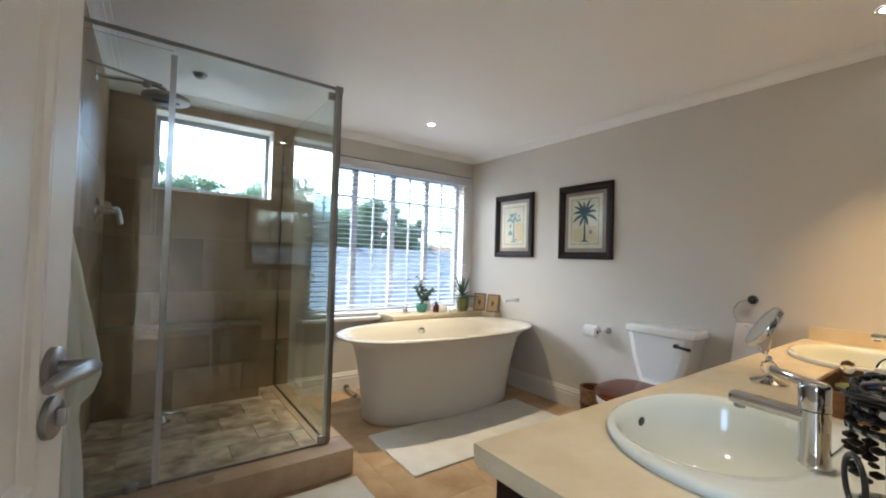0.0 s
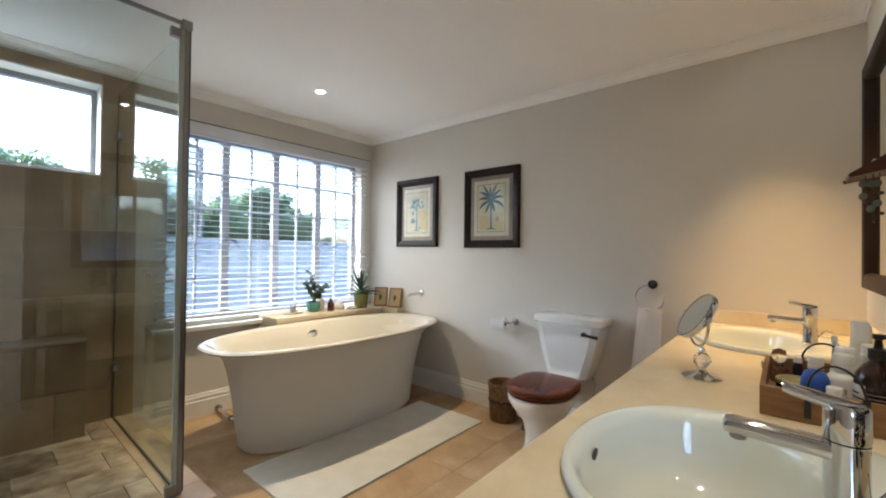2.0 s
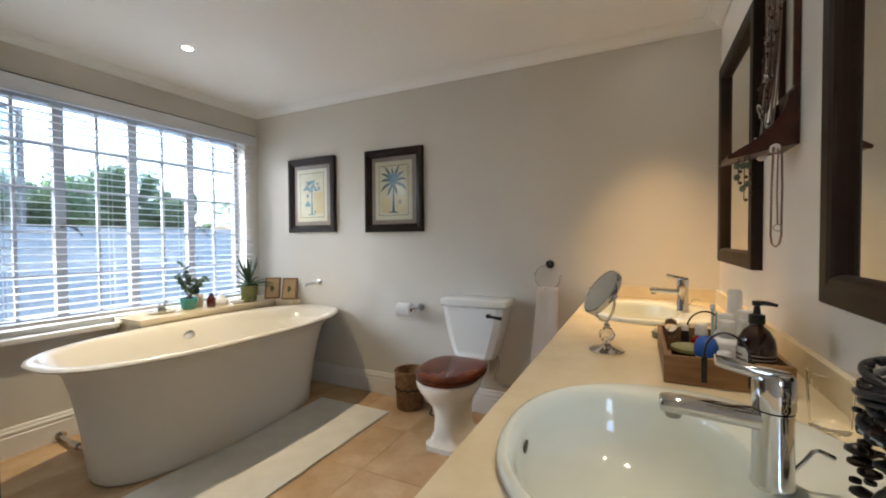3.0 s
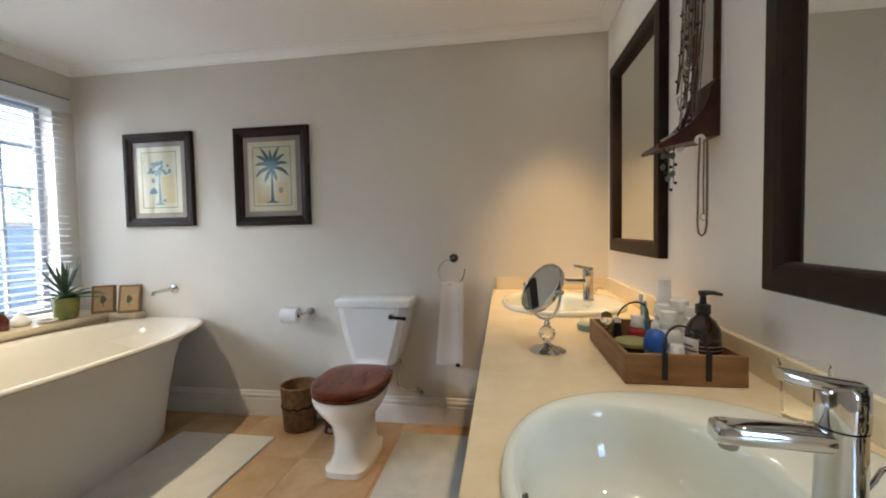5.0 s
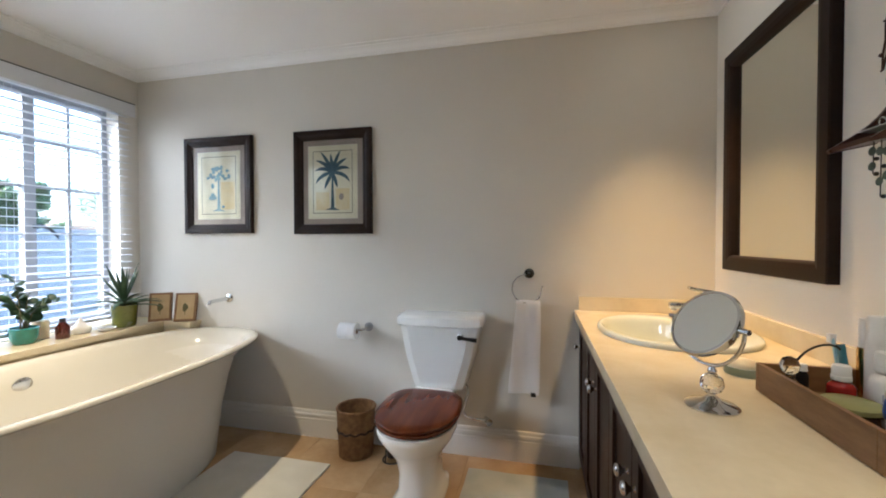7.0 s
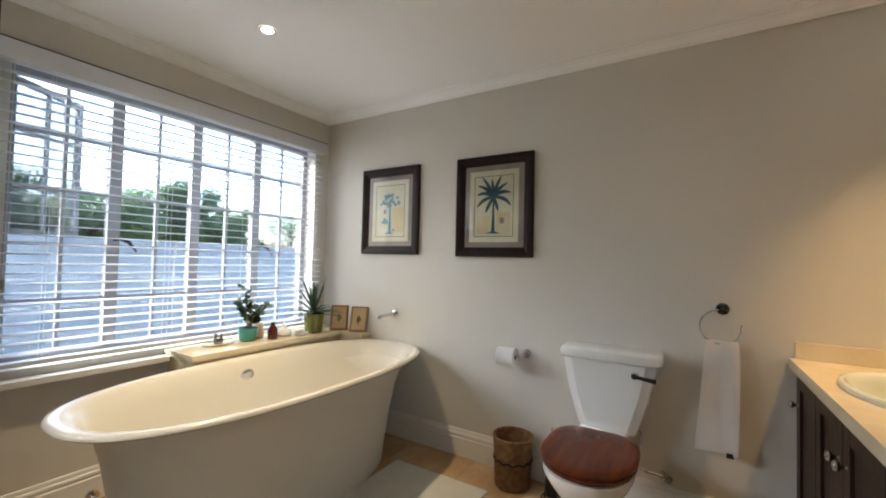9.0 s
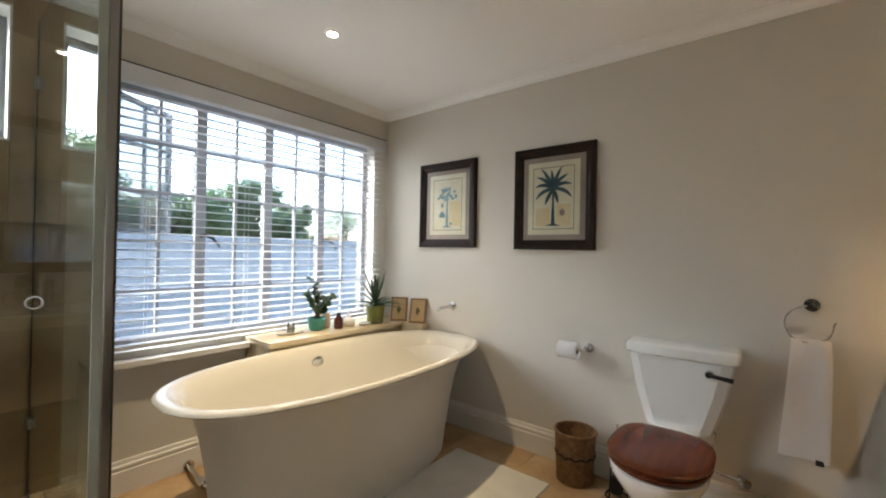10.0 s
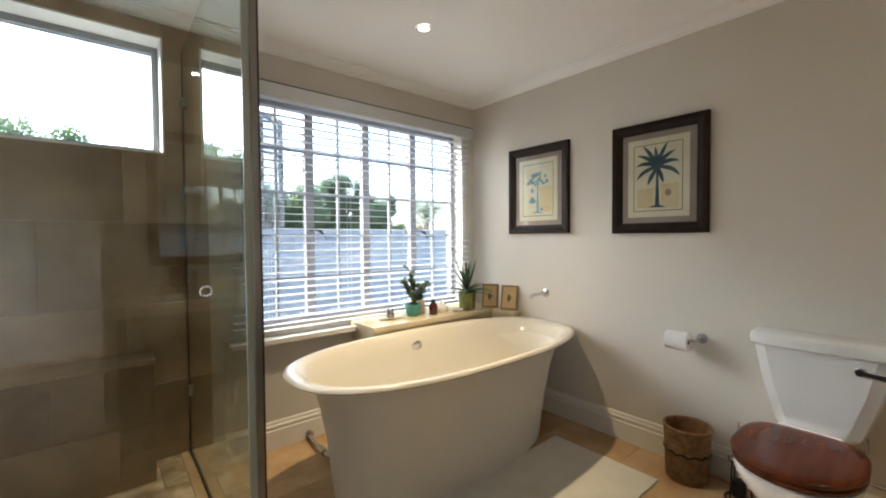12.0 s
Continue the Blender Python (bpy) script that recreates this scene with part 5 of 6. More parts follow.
def plaque(m, label):
    e = thing("wooden_plaque", label, "plaque", (0, 0, 0), "wooden plaques on the ledge")
    part("board", box(B(), -0.064, 0.064, -0.014, 0.014, 0, 0.188, 0.004), M_PLAQUE, e)
    part("face", box(B(), -0.050, 0.050, -0.0155, -0.0142, 0.014, 0.174), M_PLAQUEFACE, e, "printed tan face")
    bm = B()
    bm.faces.new([bm.verts.new((0.017 * math.cos(t), -0.0160, 0.09 + 0.026 * math.sin(t) - 0.006 * math.sin(2 * t))) for t in [2 * math.pi * k / 18 for k in range(18)]])
    bm.faces.new([bm.verts.new(p) for p in ((-0.002, -0.0160, 0.04), (0.002, -0.0160, 0.04), (0.002, -0.0160, 0.066), (-0.002, -0.0160, 0.066))])
    part("emblem", bm, M_STEM, e, "faded leaf emblem")
    e.matrix_basis = m
    return e


plaque(pose(2.818, 3.350, LZ - 0.002, -18, 0, -52), "tan wooden plaque with leaf print, leaning")
plaque(pose(2.850, 3.185, LZ - 0.002, -18, 0, -62), "tan wooden plaque with leaf print, leaning")

# ---- things on the counter ----
tray = thing("wooden_tray", "shallow wooden tray with black strap handles", "tray", (1.615, 0.29, TOP))
TX0, TX1, TY0, TY1, TZ = 1.432, 1.808, 0.165, 0.418, TOP + 0.001
part("base", box(B(), TX0 + 0.004, TX1 - 0.004, TY0 + 0.004, TY1 - 0.004, TZ, TZ + 0.010), M_TRAYWOOD, tray)
for q in ((TX0, TX0 + 0.012, TY0, TY1), (TX1 - 0.012, TX1, TY0, TY1)):
    part("end_board", box(B(), *q, TZ + 0.001, TZ + 0.068, 0.002), M_TRAYWOOD, tray)
for q in ((TX0 + 0.0125, TX1 - 0.0125, TY0, TY0 + 0.011), (TX0 + 0.0125, TX1 - 0.0125, TY1 - 0.011, TY1)):
    part("side_board", box(B(), *q, TZ + 0.001, TZ + 0.068, 0.002), M_TRAYWOOD, tray)


def strap(x, out):
    a, b = 0.245, 0.335
    for y in (a, b):
        part("strap", box(B(), x - 0.0012, x + 0.0012, y - 0.006, y + 0.006, TZ + 0.012, TZ + 0.074, 0.0005), M_BLACK, tray, "flat black leather strap")
    pts = [(x, a, TZ + 0.060)]
    for k in range(17):
        t = math.pi * (1 - k / 16)
        pts.append((x - out * 0.035 * math.sin(t), (a + b) / 2 + 0.045 * math.cos(t), TZ + 0.070 + 0.056 * math.sin(t)))
    return part("strap_handle", tube(B(), pts + [(x, b, TZ + 0.060)], 0.0026, 8), M_BLACK, tray, "thin black loop handle", 60)


strap(TX0 - 0.0013, -1), strap(TX1 + 0.0013, 1)
IZ = TZ + 0.0105
M_BROWN = plain("brown_bottle", (0.020, 0.008, 0.005), 0.12, coat=0.5)
M_LABEL = material("paper_label", (0.76, 0.75, 0.70), 0.7, scale=12, fine=120, amount=0.05)
M_WHITEP = material("white_plastic", (0.86, 0.86, 0.84), 0.35, other=(0.83, 0.83, 0.81), scale=12, fine=80, amount=0.04)
M_MILK = plain("milky_plastic", (0.86, 0.86, 0.83), 0.3, 0, 0.08, 1.4)
M_BLUEP = plain("blue_plastic", (0.03, 0.10, 0.42), 0.35)
M_GREENLID = material("olive_lid", (0.30, 0.31, 0.13), 0.35, scale=12, fine=80, amount=0.1)
M_GOLD = plain("gold_metal", (0.55, 0.36, 0.14), 0.25, 1.0)
M_RED = plain("red_liquid", (0.30, 0.015, 0.012), 0.15, coat=0.4)
M_CLEAR = plain("clear_glass", (0.97, 0.98, 0.97), 0.02, 0, 1.0, 1.46)

pump = thing("pump_bottle", "dark brown pump soap bottle with paper label", "pump bottle", (1.515, 0.215, IZ))
px, py = 1.520, 0.218
part("body", lathe(B(), px, py, [(0.036, IZ), (0.039, IZ + 0.004), (0.039, IZ + 0.082), (0.036, IZ + 0.100), (0.026, IZ + 0.118), (0.015, IZ + 0.128), (0.014, IZ + 0.134)], 32), M_BROWN, pump, "", 40)
bm = B()
rings(bm, [[(px + 0.0395 * math.cos(t), py + 0.0395 * math.sin(t), z) for t in [radians(78 + 66 * k / 16) for k in range(17)]] for z in (IZ + 0.030, IZ + 0.078)], False, False)
bm.faces.ensure_lookup_table()
lab = part("label", bm, M_LABEL, pump, "white paper label with dark print")
for k, w in enumerate((40, 54, 30)):
    part("print_line", rings(B(), [[(px + 0.0399 * math.cos(t), py + 0.0399 * math.sin(t), z) for t in [radians(86 + w * g / 6) for g in range(7)]] for z in (IZ + 0.058 - 0.011 * k, IZ + 0.062 - 0.011 * k)], False, False), M_INK, lab)
for k in range(4):
    part("printed_band", rings(B(), [oval(px, py, IZ + 0.034 + 0.009 * k, 0.03925, 0.03925, 2, 32), oval(px, py, IZ + 0.037 + 0.009 * k, 0.03925, 0.03925, 2, 32)], False, False), M_MOUNT, pump)
part("collar", lathe(B(), px, py, [(0.0165, IZ + 0.1345), (0.0165, IZ + 0.155), (0.008, IZ + 0.158), (0.006, IZ + 0.176), (0.010, IZ + 0.178), (0.010, IZ + 0.188), (0.003, IZ + 0.189)], 20), M_BLACK, pump, "", 40)
part("nozzle", tube(B(), [(px, py, IZ + 0.184), (px - 0.005, py - 0.02, IZ + 0.184), (px - 0.008, py - 0.038, IZ + 0.180)], [0.006, 0.005, 0.0035]), M_BLACK, pump, "", 40)


def bottle(x, y, r, h, body, cap, cr, ch, label, z=IZ, cat="bottle", shoulder=0.75, print_=None):
    e = thing("bottle", label, cat, (x, y, z))
    b = part("body", lathe(B(), x, y, [(r * 0.90, z), (r * 0.98, z + 0.002), (r, z + 0.006), (r, z + h * shoulder), (r * 0.94, z + h * (shoulder + 0.08)), (r * 0.78, z + h * (shoulder + 0.16)), (cr * 0.82, z + h * 0.96), (cr * 0.82, z + h)], 28), body, e, "", 40)
    part("cap", lathe(B(), x, y, [(cr * 0.98, z + h + 0.0005), (cr, z + h + 0.003), (cr, z + h + ch * 0.30), (cr * 0.94, z + h + ch * 0.34), (cr * 0.94, z + h + ch * 0.90), (cr * 0.84, z + h + ch), (cr * 0.1, z + h + ch)], 24), cap, e, "", 35)
    if print_:
        for k, (lo, hi, a0, a1) in enumerate(((0.18, 0.26, 120, 200), (0.32, 0.36, 125, 190), (0.40, 0.56, 130, 185))):
            part("print_line", rings(B(), [[(x + (r + 0.0004) * math.cos(t), y + (r + 0.0004) * math.sin(t), z + h * q) for t in [radians(a0 + (a1 - a0) * g / 8) for g in range(9)]] for q in (lo, hi)], False, False), print_, b)
    return e


def jar(x, y, r, h, body, lid, label, z=IZ, lh=0.02):
    e = thing("jar", label, "jar", (x, y, z))
    part("body", lathe(B(), x, y, [(r * 0.92, z), (r, z + 0.004), (r, z + h - 0.003), (r * 0.9, z + h)], 26), body, e, "", 40)
    part("lid", lathe(B(), x, y, [(r * 1.03, z + h + 0.0005), (r * 1.04, z + h + lh * 0.8), (r * 0.97, z + h + lh), (r * 0.1, z + h + lh)], 26), lid, e, "", 40)
    return e


jar(1.615, 0.345, 0.046, 0.030, M_BROWN, M_GREENLID, "wide dark jar with an olive green lid", lh=0.012)
roll_on = thing("roll_on_bottle", "white roll-on bottle with a rounded blue cap", "bottle", (1.535, 0.318, IZ))
part("body", lathe(B(), 1.535, 0.318, [(0.020, IZ), (0.022, IZ + 0.004), (0.024, IZ + 0.035), (0.022, IZ + 0.040)], 24), M_WHITEP, roll_on, "", 40)
part("cap", lathe(B(), 1.535, 0.318, [(0.026, IZ + 0.0405), (0.0275, IZ + 0.050), (0.026, IZ + 0.068), (0.019, IZ + 0.084), (0.008, IZ + 0.090), (0.001, IZ + 0.091)], 24), M_BLUEP, roll_on, "rounded blue cap", 50)
M_GREYPRINT = plain("grey_print", (0.42, 0.45, 0.50), 0.6)
M_BLUEPRINT = plain("blue_print", (0.06, 0.08, 0.26), 0.6)
bottle(1.485, 0.288, 0.017, 0.042, M_MILK, M_WHITEP, 0.016, 0.024, "small white screw-cap bottle in the tray")
bottle(1.70, 0.31, 0.024, 0.058, M_RED, M_WHITEP, 0.017, 0.032, "red bottle with a white screw cap")
bottle(1.765, 0.345, 0.012, 0.055, M_BLACK, M_WHITEP, 0.010, 0.016, "slim black bottle with a white cap")
bottle(1.60, 0.265, 0.032, 0.082, M_MILK, M_MILK, 0.022, 0.040, "milky plastic bottle with a grey printed label", print_=M_GREYPRINT)
bottle(1.658, 0.258, 0.028, 0.092, M_MILK, M_WHITEP, 0.021, 0.038, "squat milky bottle with a white cap", print_=M_GREYPRINT)
bottle(1.562, 0.222, 0.022, 0.082, M_WHITEP, M_MILK, 0.016, 0.030, "white plastic cream bottle")
bottle(1.735, 0.225, 0.020, 0.128, M_WHITEP, M_WHITEP, 0.0185, 0.062, "tall white spray bottle with blue print", shoulder=0.9, print_=M_BLUEPRINT)
bottle(1.775, 0.215, 0.019, 0.112, M_GOLD, M_WHITEP, 0.0175, 0.066, "tall gold bottle with a white cap", shoulder=0.92)
bottle(1.690, 0.203, 0.024, 0.104, M_WHITEP, M_WHITEP, 0.026, 0.034, "white lotion jar with a wide white cap", shoulder=0.88)
bottle(1.62, 0.20, 0.023, 0.094, M_MILK, M_WHITEP, 0.018, 0.036, "white cream bottle in the tray")
jar(1.47, 0.385, 0.014, 0.008, M_WHITEP, M_WHITEP, "tiny white pot of balm", lh=0.006)
jar(1.475, 0.335, 0.016, 0.022, M_WHITEP, M_WHITEP, "small white pot with lid", lh=0.010)
tb = thing("toothpaste_tube", "squeezed teal and white toothpaste tube", "toothpaste", (1.80, 0.24, IZ))
bm = B()
rings(bm, [[(1.755 + dx * s, 0.262 + 0.4 * o, z) for dx, o in ((-0.016, 0), (0, -0.012 * w), (0.016, 0), (0, 0.012 * w))] for z, s, w in ((IZ + 0.02, 0.8, 1.2), (IZ + 0.07, 1.0, 1.0), (IZ + 0.12, 1.15, 0.15))])
bmesh.ops.rotate(bm, cent=(1.755, 0.262, IZ + 0.02), matrix=Matrix.Rotation(radians(18), 3, "Y"), verts=bm.verts)
part("tube", bm, plain("teal_print", (0.05, 0.22, 0.28), 0.35), tb, "", 40)
part("cap", tube(B(), [(1.755, 0.262, IZ + 0.003), (1.757, 0.262, IZ + 0.02)], 0.011), M_RED, tb, "red screw cap", 40)
tbr = thing("toothbrush", "pale blue toothbrush leaning in the tray", "toothbrush", (1.79, 0.28, IZ))
part("handle", tube(B(), [(1.74, 0.275, IZ + 0.004), (1.775, 0.272, IZ + 0.07), (1.80, 0.268, IZ + 0.13)], [0.005, 0.004, 0.0035], 8), plain("pale_blue", (0.35, 0.55, 0.62), 0.35), tbr, "", 60)
part("bristles", box(B(), 1.795, 1.81, 0.262, 0.274, IZ + 0.115, IZ + 0.136, 0.001), M_WHITEP, tbr)
scent = thing("perfume_bottle", "small clear glass perfume bottle with round stopper", "perfume bottle", (1.66, 0.385, IZ))
part("body", lathe(B(), 1.735, 0.385, [(0.018, IZ), (0.020, IZ + 0.004), (0.020, IZ + 0.035), (0.009, IZ + 0.045), (0.008, IZ + 0.052)], 20), M_CLEAR, scent, "", 40)
part("stopper", lathe(B(), 1.735, 0.385, [(0.007, IZ + 0.0525), (0.016, IZ + 0.062), (0.019, IZ + 0.075), (0.014, IZ + 0.089), (0.003, IZ + 0.094)], 20), M_CLEAR, scent, "", 60)

sd = thing("soap_dish", "round sage green tin with white soap", "soap dish", (1.94, 0.388, TOP))
part("tin", lathe(B(), 1.94, 0.388, [(0.042, TOP + 0.0005), (0.044, TOP + 0.004), (0.045, TOP + 0.022), (0.041, TOP + 0.022), (0.040, TOP + 0.008)], 28), material("sage_tin", (0.22, 0.27, 0.20), 0.4, scale=9, fine=80, amount=0.1), sd, "", 40)
part("soap", lathe(B(), 1.94, 0.388, [(0.036, TOP + 0.010), (0.039, TOP + 0.022), (0.034, TOP + 0.034), (0.015, TOP + 0.041), (0.001, TOP + 0.042)], 24), M_WAX, sd, "", 50)

mag = thing("vanity_mirror", "round chrome magnifying mirror on a crystal-ball stand", "mirror", (1.672, 0.563, TOP))
mx, my = 1.672, 0.563
part("foot", lathe(B(), mx, my, [(0.052, TOP + 0.0005), (0.053, TOP + 0.004), (0.046, TOP + 0.009), (0.020, TOP + 0.016), (0.009, TOP + 0.026)], 36), M_CHROME, mag, "", 40)
bm = B()
bmesh.ops.create_icosphere(bm, subdivisions=2, radius=0.024, matrix=Matrix.Translation((mx, my, TOP + 0.052)))
part("crystal_ball", bm, M_CLEAR, mag, "faceted clear crystal ball")
part("stem", lathe(B(), mx, my, [(0.008, TOP + 0.074), (0.010, TOP + 0.080), (0.006, TOP + 0.088), (0.006, TOP + 0.090)], 18), M_CHROME, mag, "", 40)
MA = radians(117)
fu, fn = Vector((-math.sin(MA), math.cos(MA), 0)), Vector((math.cos(MA), math.sin(MA), 0))
cz = Vector((mx - 0.002, my + 0.014, TOP + 0.184))
part("yoke", tube(B(), arc(cz, 0.089, 180, 360, 28, fu, (0, 0, 1)), 0.004, 8), M_CHROME, mag, "", 60)
for s in (-1, 1):
    part("pivot", tube(B(), [cz + fu * s * 0.078, cz + fu * s * 0.098], 0.006), M_CHROME, mag, "", 40)
tiltm = Matrix.Translation(cz) @ Matrix((( fu.x, 0, fn.x, 0), (fu.y, 0, fn.y, 0), (0, 1, 0, 0), (0, 0, 0, 1))) @ Matrix.Rotation(radians(-33), 4, "X")
bm = lathe(B(), 0, 0, [(0.066, -0.009), (0.077, -0.008), (0.079, 0.0), (0.077, 0.008), (0.072, 0.0085), (0.071, 0.006)], 48)
bmesh.ops.transform(bm, matrix=tiltm, verts=bm.verts)
part("rim", bm, M_CHROME, mag, "", 40)
bm = lathe(B(), 0, 0, [(0.0715, 0.0062), (0.0712, 0.0072)], 48)
bmesh.ops.transform(bm, matrix=tiltm, verts=bm.verts)
part("mirror_glass", bm, M_MIRROR, mag, "", 40)

M_THIN = plain("thin_glass", (0.97, 0.98, 0.97), 0.03, 0, 1.0, 1.06)
gl = whole("tumbler", lathe(B(), 1.285, 0.158, [(0.028, TOP + 0.0005), (0.030, TOP + 0.004), (0.037, TOP + 0.105), (0.034, TOP + 0.105), (0.028, TOP + 0.012), (0.002, TOP + 0.011)], 22), M_THIN, "clear faceted drinking glass by the tap", "glass")
gl.visible_shadow = False

# bangle stand
bs = thing("bangle_stand", "dark jewellery stand stacked with black bangles", "jewellery stand", (1.10, 0.16, TOP))
bx, by = 0.916, 0.206
BZ = TOP + 0.0215
part("foot", lathe(B(), bx, by, [(0.034, BZ + 0.0005), (0.034, BZ + 0.006), (0.010, BZ + 0.014)], 24), M_CLEAR, bs, "", 40)
part("post", tube(B(), [(bx, by, BZ + 0.012), (bx, by, BZ + 0.172)], 0.006), M_CHROME, bs, "", 40)
part("cross_bar", tube(B(), [(bx - 0.055, by, BZ + 0.150), (bx + 0.055, by, BZ + 0.150)], 0.006), M_CHROME, bs, "", 40)
rnd = random.Random(21)
for k in range(11):
    c = (bx + rnd.uniform(-0.006, 0.006), by + rnd.uniform(-0.006, 0.006), BZ + 0.118 + 0.0062 * k)
    tl_ = rnd.uniform(-12, 12)
    u = Vector((math.cos(radians(tl_)), 0, math.sin(radians(tl_))))
    bg = thing("bangle", "black beaded bangle on the stand", "bangle", c, "bangles on the stand")
    part("hoop", tube(B(), arc(c, 0.043 + rnd.uniform(-0.004, 0.004), 0, 360, 30, u, (0, 1, 0))[:-1], 0.0042, 7, True), M_BLACK if k % 3 else M_STEEL, bg, "", 60)
    if k % 2 == 0:
        for g in range(14):
            t = 2 * math.pi * g / 14
            p = Vector(c) + 0.043 * (math.cos(t) * u + math.sin(t) * Vector((0, 1, 0)))
            part("bead", lathe(B(), p.x, p.y, [(0.001, p.z - 0.006), (0.0055, p.z - 0.003), (0.0055, p.z + 0.003), (0.001, p.z + 0.006)], 8), M_BLACK, bg, "", 60)
for k in range(9):
    x0 = bx + 0.044 * math.cos(0.7 * k)
    nk = thing("necklace", "dark bead necklace hanging on the stand", "necklace", (x0, by, BZ + 0.15), "necklaces on the stand")
    for g in range(9):
        z = BZ + 0.138 - 0.0115 * g
        r = rnd.uniform(0.004, 0.011)
        part("bead", lathe(B(), x0 + rnd.uniform(-0.004, 0.004), by + 0.044 * math.sin(0.7 * k) + rnd.uniform(-0.006, 0.006), [(0.001, z - r * 0.7), (r, z - 0.002), (r, z + 0.002), (0.001, z + r * 0.7)], 9), M_FRAME if g % 4 else M_BLACK, nk, "", 60)
lo = thing("bracelet", "black braided bracelet leaning on the stand", "bracelet", (bx - 0.06, by + 0.03, BZ))
part("hoop", tube(B(), arc((bx - 0.062, by + 0.030, BZ + 0.045), 0.038, 0, 360, 36, (0.9, 0.43, 0), (0, 0, 1))[:-1], 0.004, 7, True), M_BLACK, lo, "", 60)

# jewellery shelf
sh = thing("jewellery_shelf", "dark mahogany wall shelf with curved ends, hung with necklaces", "shelf", (1.74, SOUTH, 1.41))
HX0, HX1, HZ = 1.722, 1.865, 1.438
part("back_board", box(B(), HX0, HX1, SOUTH + 0.001, SOUTH + 0.014, HZ + 0.012, HZ + 0.17, 0.002), M_SHELFWOOD, sh)
for x in (HX0, HX1 - 0.014):
    part("side_rail", box(B(), x, x + 0.014, SOUTH + 0.001, SOUTH + 0.016, HZ + 0.1705, 2.02, 0.003), M_SHELFWOOD, sh)
part("shelf_board", rings(B(), [[(x, SOUTH + 0.0145, HZ + 0.014), (x, SOUTH + 0.158, HZ - 0.014), (x, SOUTH + 0.158, HZ - 0.002), (x, SOUTH + 0.0145, HZ + 0.026)] for x in (HX0 + 0.011, HX1 - 0.011)]), M_SHELFWOOD, sh)
for x in (HX0, HX1 - 0.0105):
    prof = [(SOUTH + 0.0145, HZ + 0.012), (SOUTH + 0.160, HZ - 0.016), (SOUTH + 0.163, HZ - 0.008)] + [(SOUTH + 0.0265 + 0.133 * (1 - k / 10) ** 1.9, HZ + 0.15 * (k / 10) ** 1.15) for k in range(1, 11)] + [(SOUTH + 0.0145, HZ + 0.16)]
    part("curved_end", rings(B(), [[(xx, y, z) for y, z in prof] for xx in (x, x + 0.0105)]), M_SHELFWOOD, sh)
for x in (HX0 + 0.005, HX1 - 0.005):
    part("knob", lathe(B(), 0, 0, [(0.012, 0), (0.012, 0.014), (0.005, 0.018)], 18, pose(x, SOUTH + 0.055, HZ + 0.004, 0, -90, 0)), M_WHITEP, sh, "small pale knob", 40)
part("rail", tube(B(), [(HX0 + 0.01, SOUTH + 0.035, 1.93), (HX1 - 0.01, SOUTH + 0.035, 1.93)], 0.005), M_STEEL, sh, "", 40)
M_COPPER = plain("copper_chain", (0.26, 0.17, 0.13), 0.4, 0.7)
M_BROWNBEAD = plain("brown_bead", (0.055, 0.022, 0.014), 0.3)
chains = (M_COPPER, M_BROWNBEAD, M_COPPER, M_STEEL, M_BROWNBEAD, M_CHROME, M_COPPER)
for k in range(16):
    x = HX0 + 0.018 + 0.0072 * k + rnd.uniform(-0.003, 0.003)
    zb = 1.475 + 0.30 * rnd.random() ** 1.6
    w = rnd.uniform(0.006, 0.018)
    top = SOUTH + rnd.uniform(0.030, 0.045)
    low = SOUTH + 0.045 + 0.05 * rnd.random() * max(0.0, 1 - (zb - 1.475) / 0.2)
    n_ = thing("necklace", ("thin copper", "brown bead", "tarnished silver")[k % 3] + " necklace hanging against the shelf", "necklace", (x, top, 1.93), "necklaces on the shelf")
    left, right = [], []
    for q in range(10):
        f = q / 9
        y, z = top + (low - top) * f ** 2, 1.93 - (1.93 - zb) * f
        bow = w * (1 - f ** 4) + 0.002 * math.sin(3 * q + k)
        left.append((x - bow, y, z)), right.append((x + bow, y + 0.003, z))
    part("chain", tube(B(), left + [(x, low + 0.004, zb - 0.004)] + right[::-1], rnd.choice((0.0012, 0.0016, 0.0024)), 6), chains[k % 7], n_, "", 60)
    for g in range(rnd.choice((0, 5, 9, 14))):
        side = left if g % 2 else right
        p = side[rnd.randrange(2, 10)]
        r = rnd.uniform(0.0022, 0.0062)
        z = p[2] + rnd.uniform(-0.012, 0.012)
        part("bead", lathe(B(), p[0], p[1] + 0.003, [(0.001, z - r), (r, z - r * 0.3), (r, z + r * 0.3), (0.001, z + r)], 8), rnd.choice((M_CHROME, M_BROWNBEAD, M_BROWNBEAD, M_MAHOG, M_STEEL, M_COPPER)), n_, "", 60)
    if k in (3, 8, 9, 12):
        part("ring_pendant", tube(B(), arc((x, low + 0.012, zb - 0.016), rnd.uniform(0.010, 0.019), 0, 360, 22, (1, 0, 0), (0, 0.3, 0.95))[:-1], 0.0026, 7, True), M_CHROME, n_, "bright silver ring", 60)
paper = whole("paper_sheet", box(B(), HX0 + 0.02, HX0 + 0.12, SOUTH + 0.017, SOUTH + 0.115, HZ + 0.0265, HZ + 0.029, 0, None), M_LABEL, "folded white paper lying on the shelf", "paper")
ln_ = thing("necklace", "long copper-coloured chain hanging from the shelf knob", "necklace", (1.63, 0.14, HZ))
cx_ = HX0 - 0.022
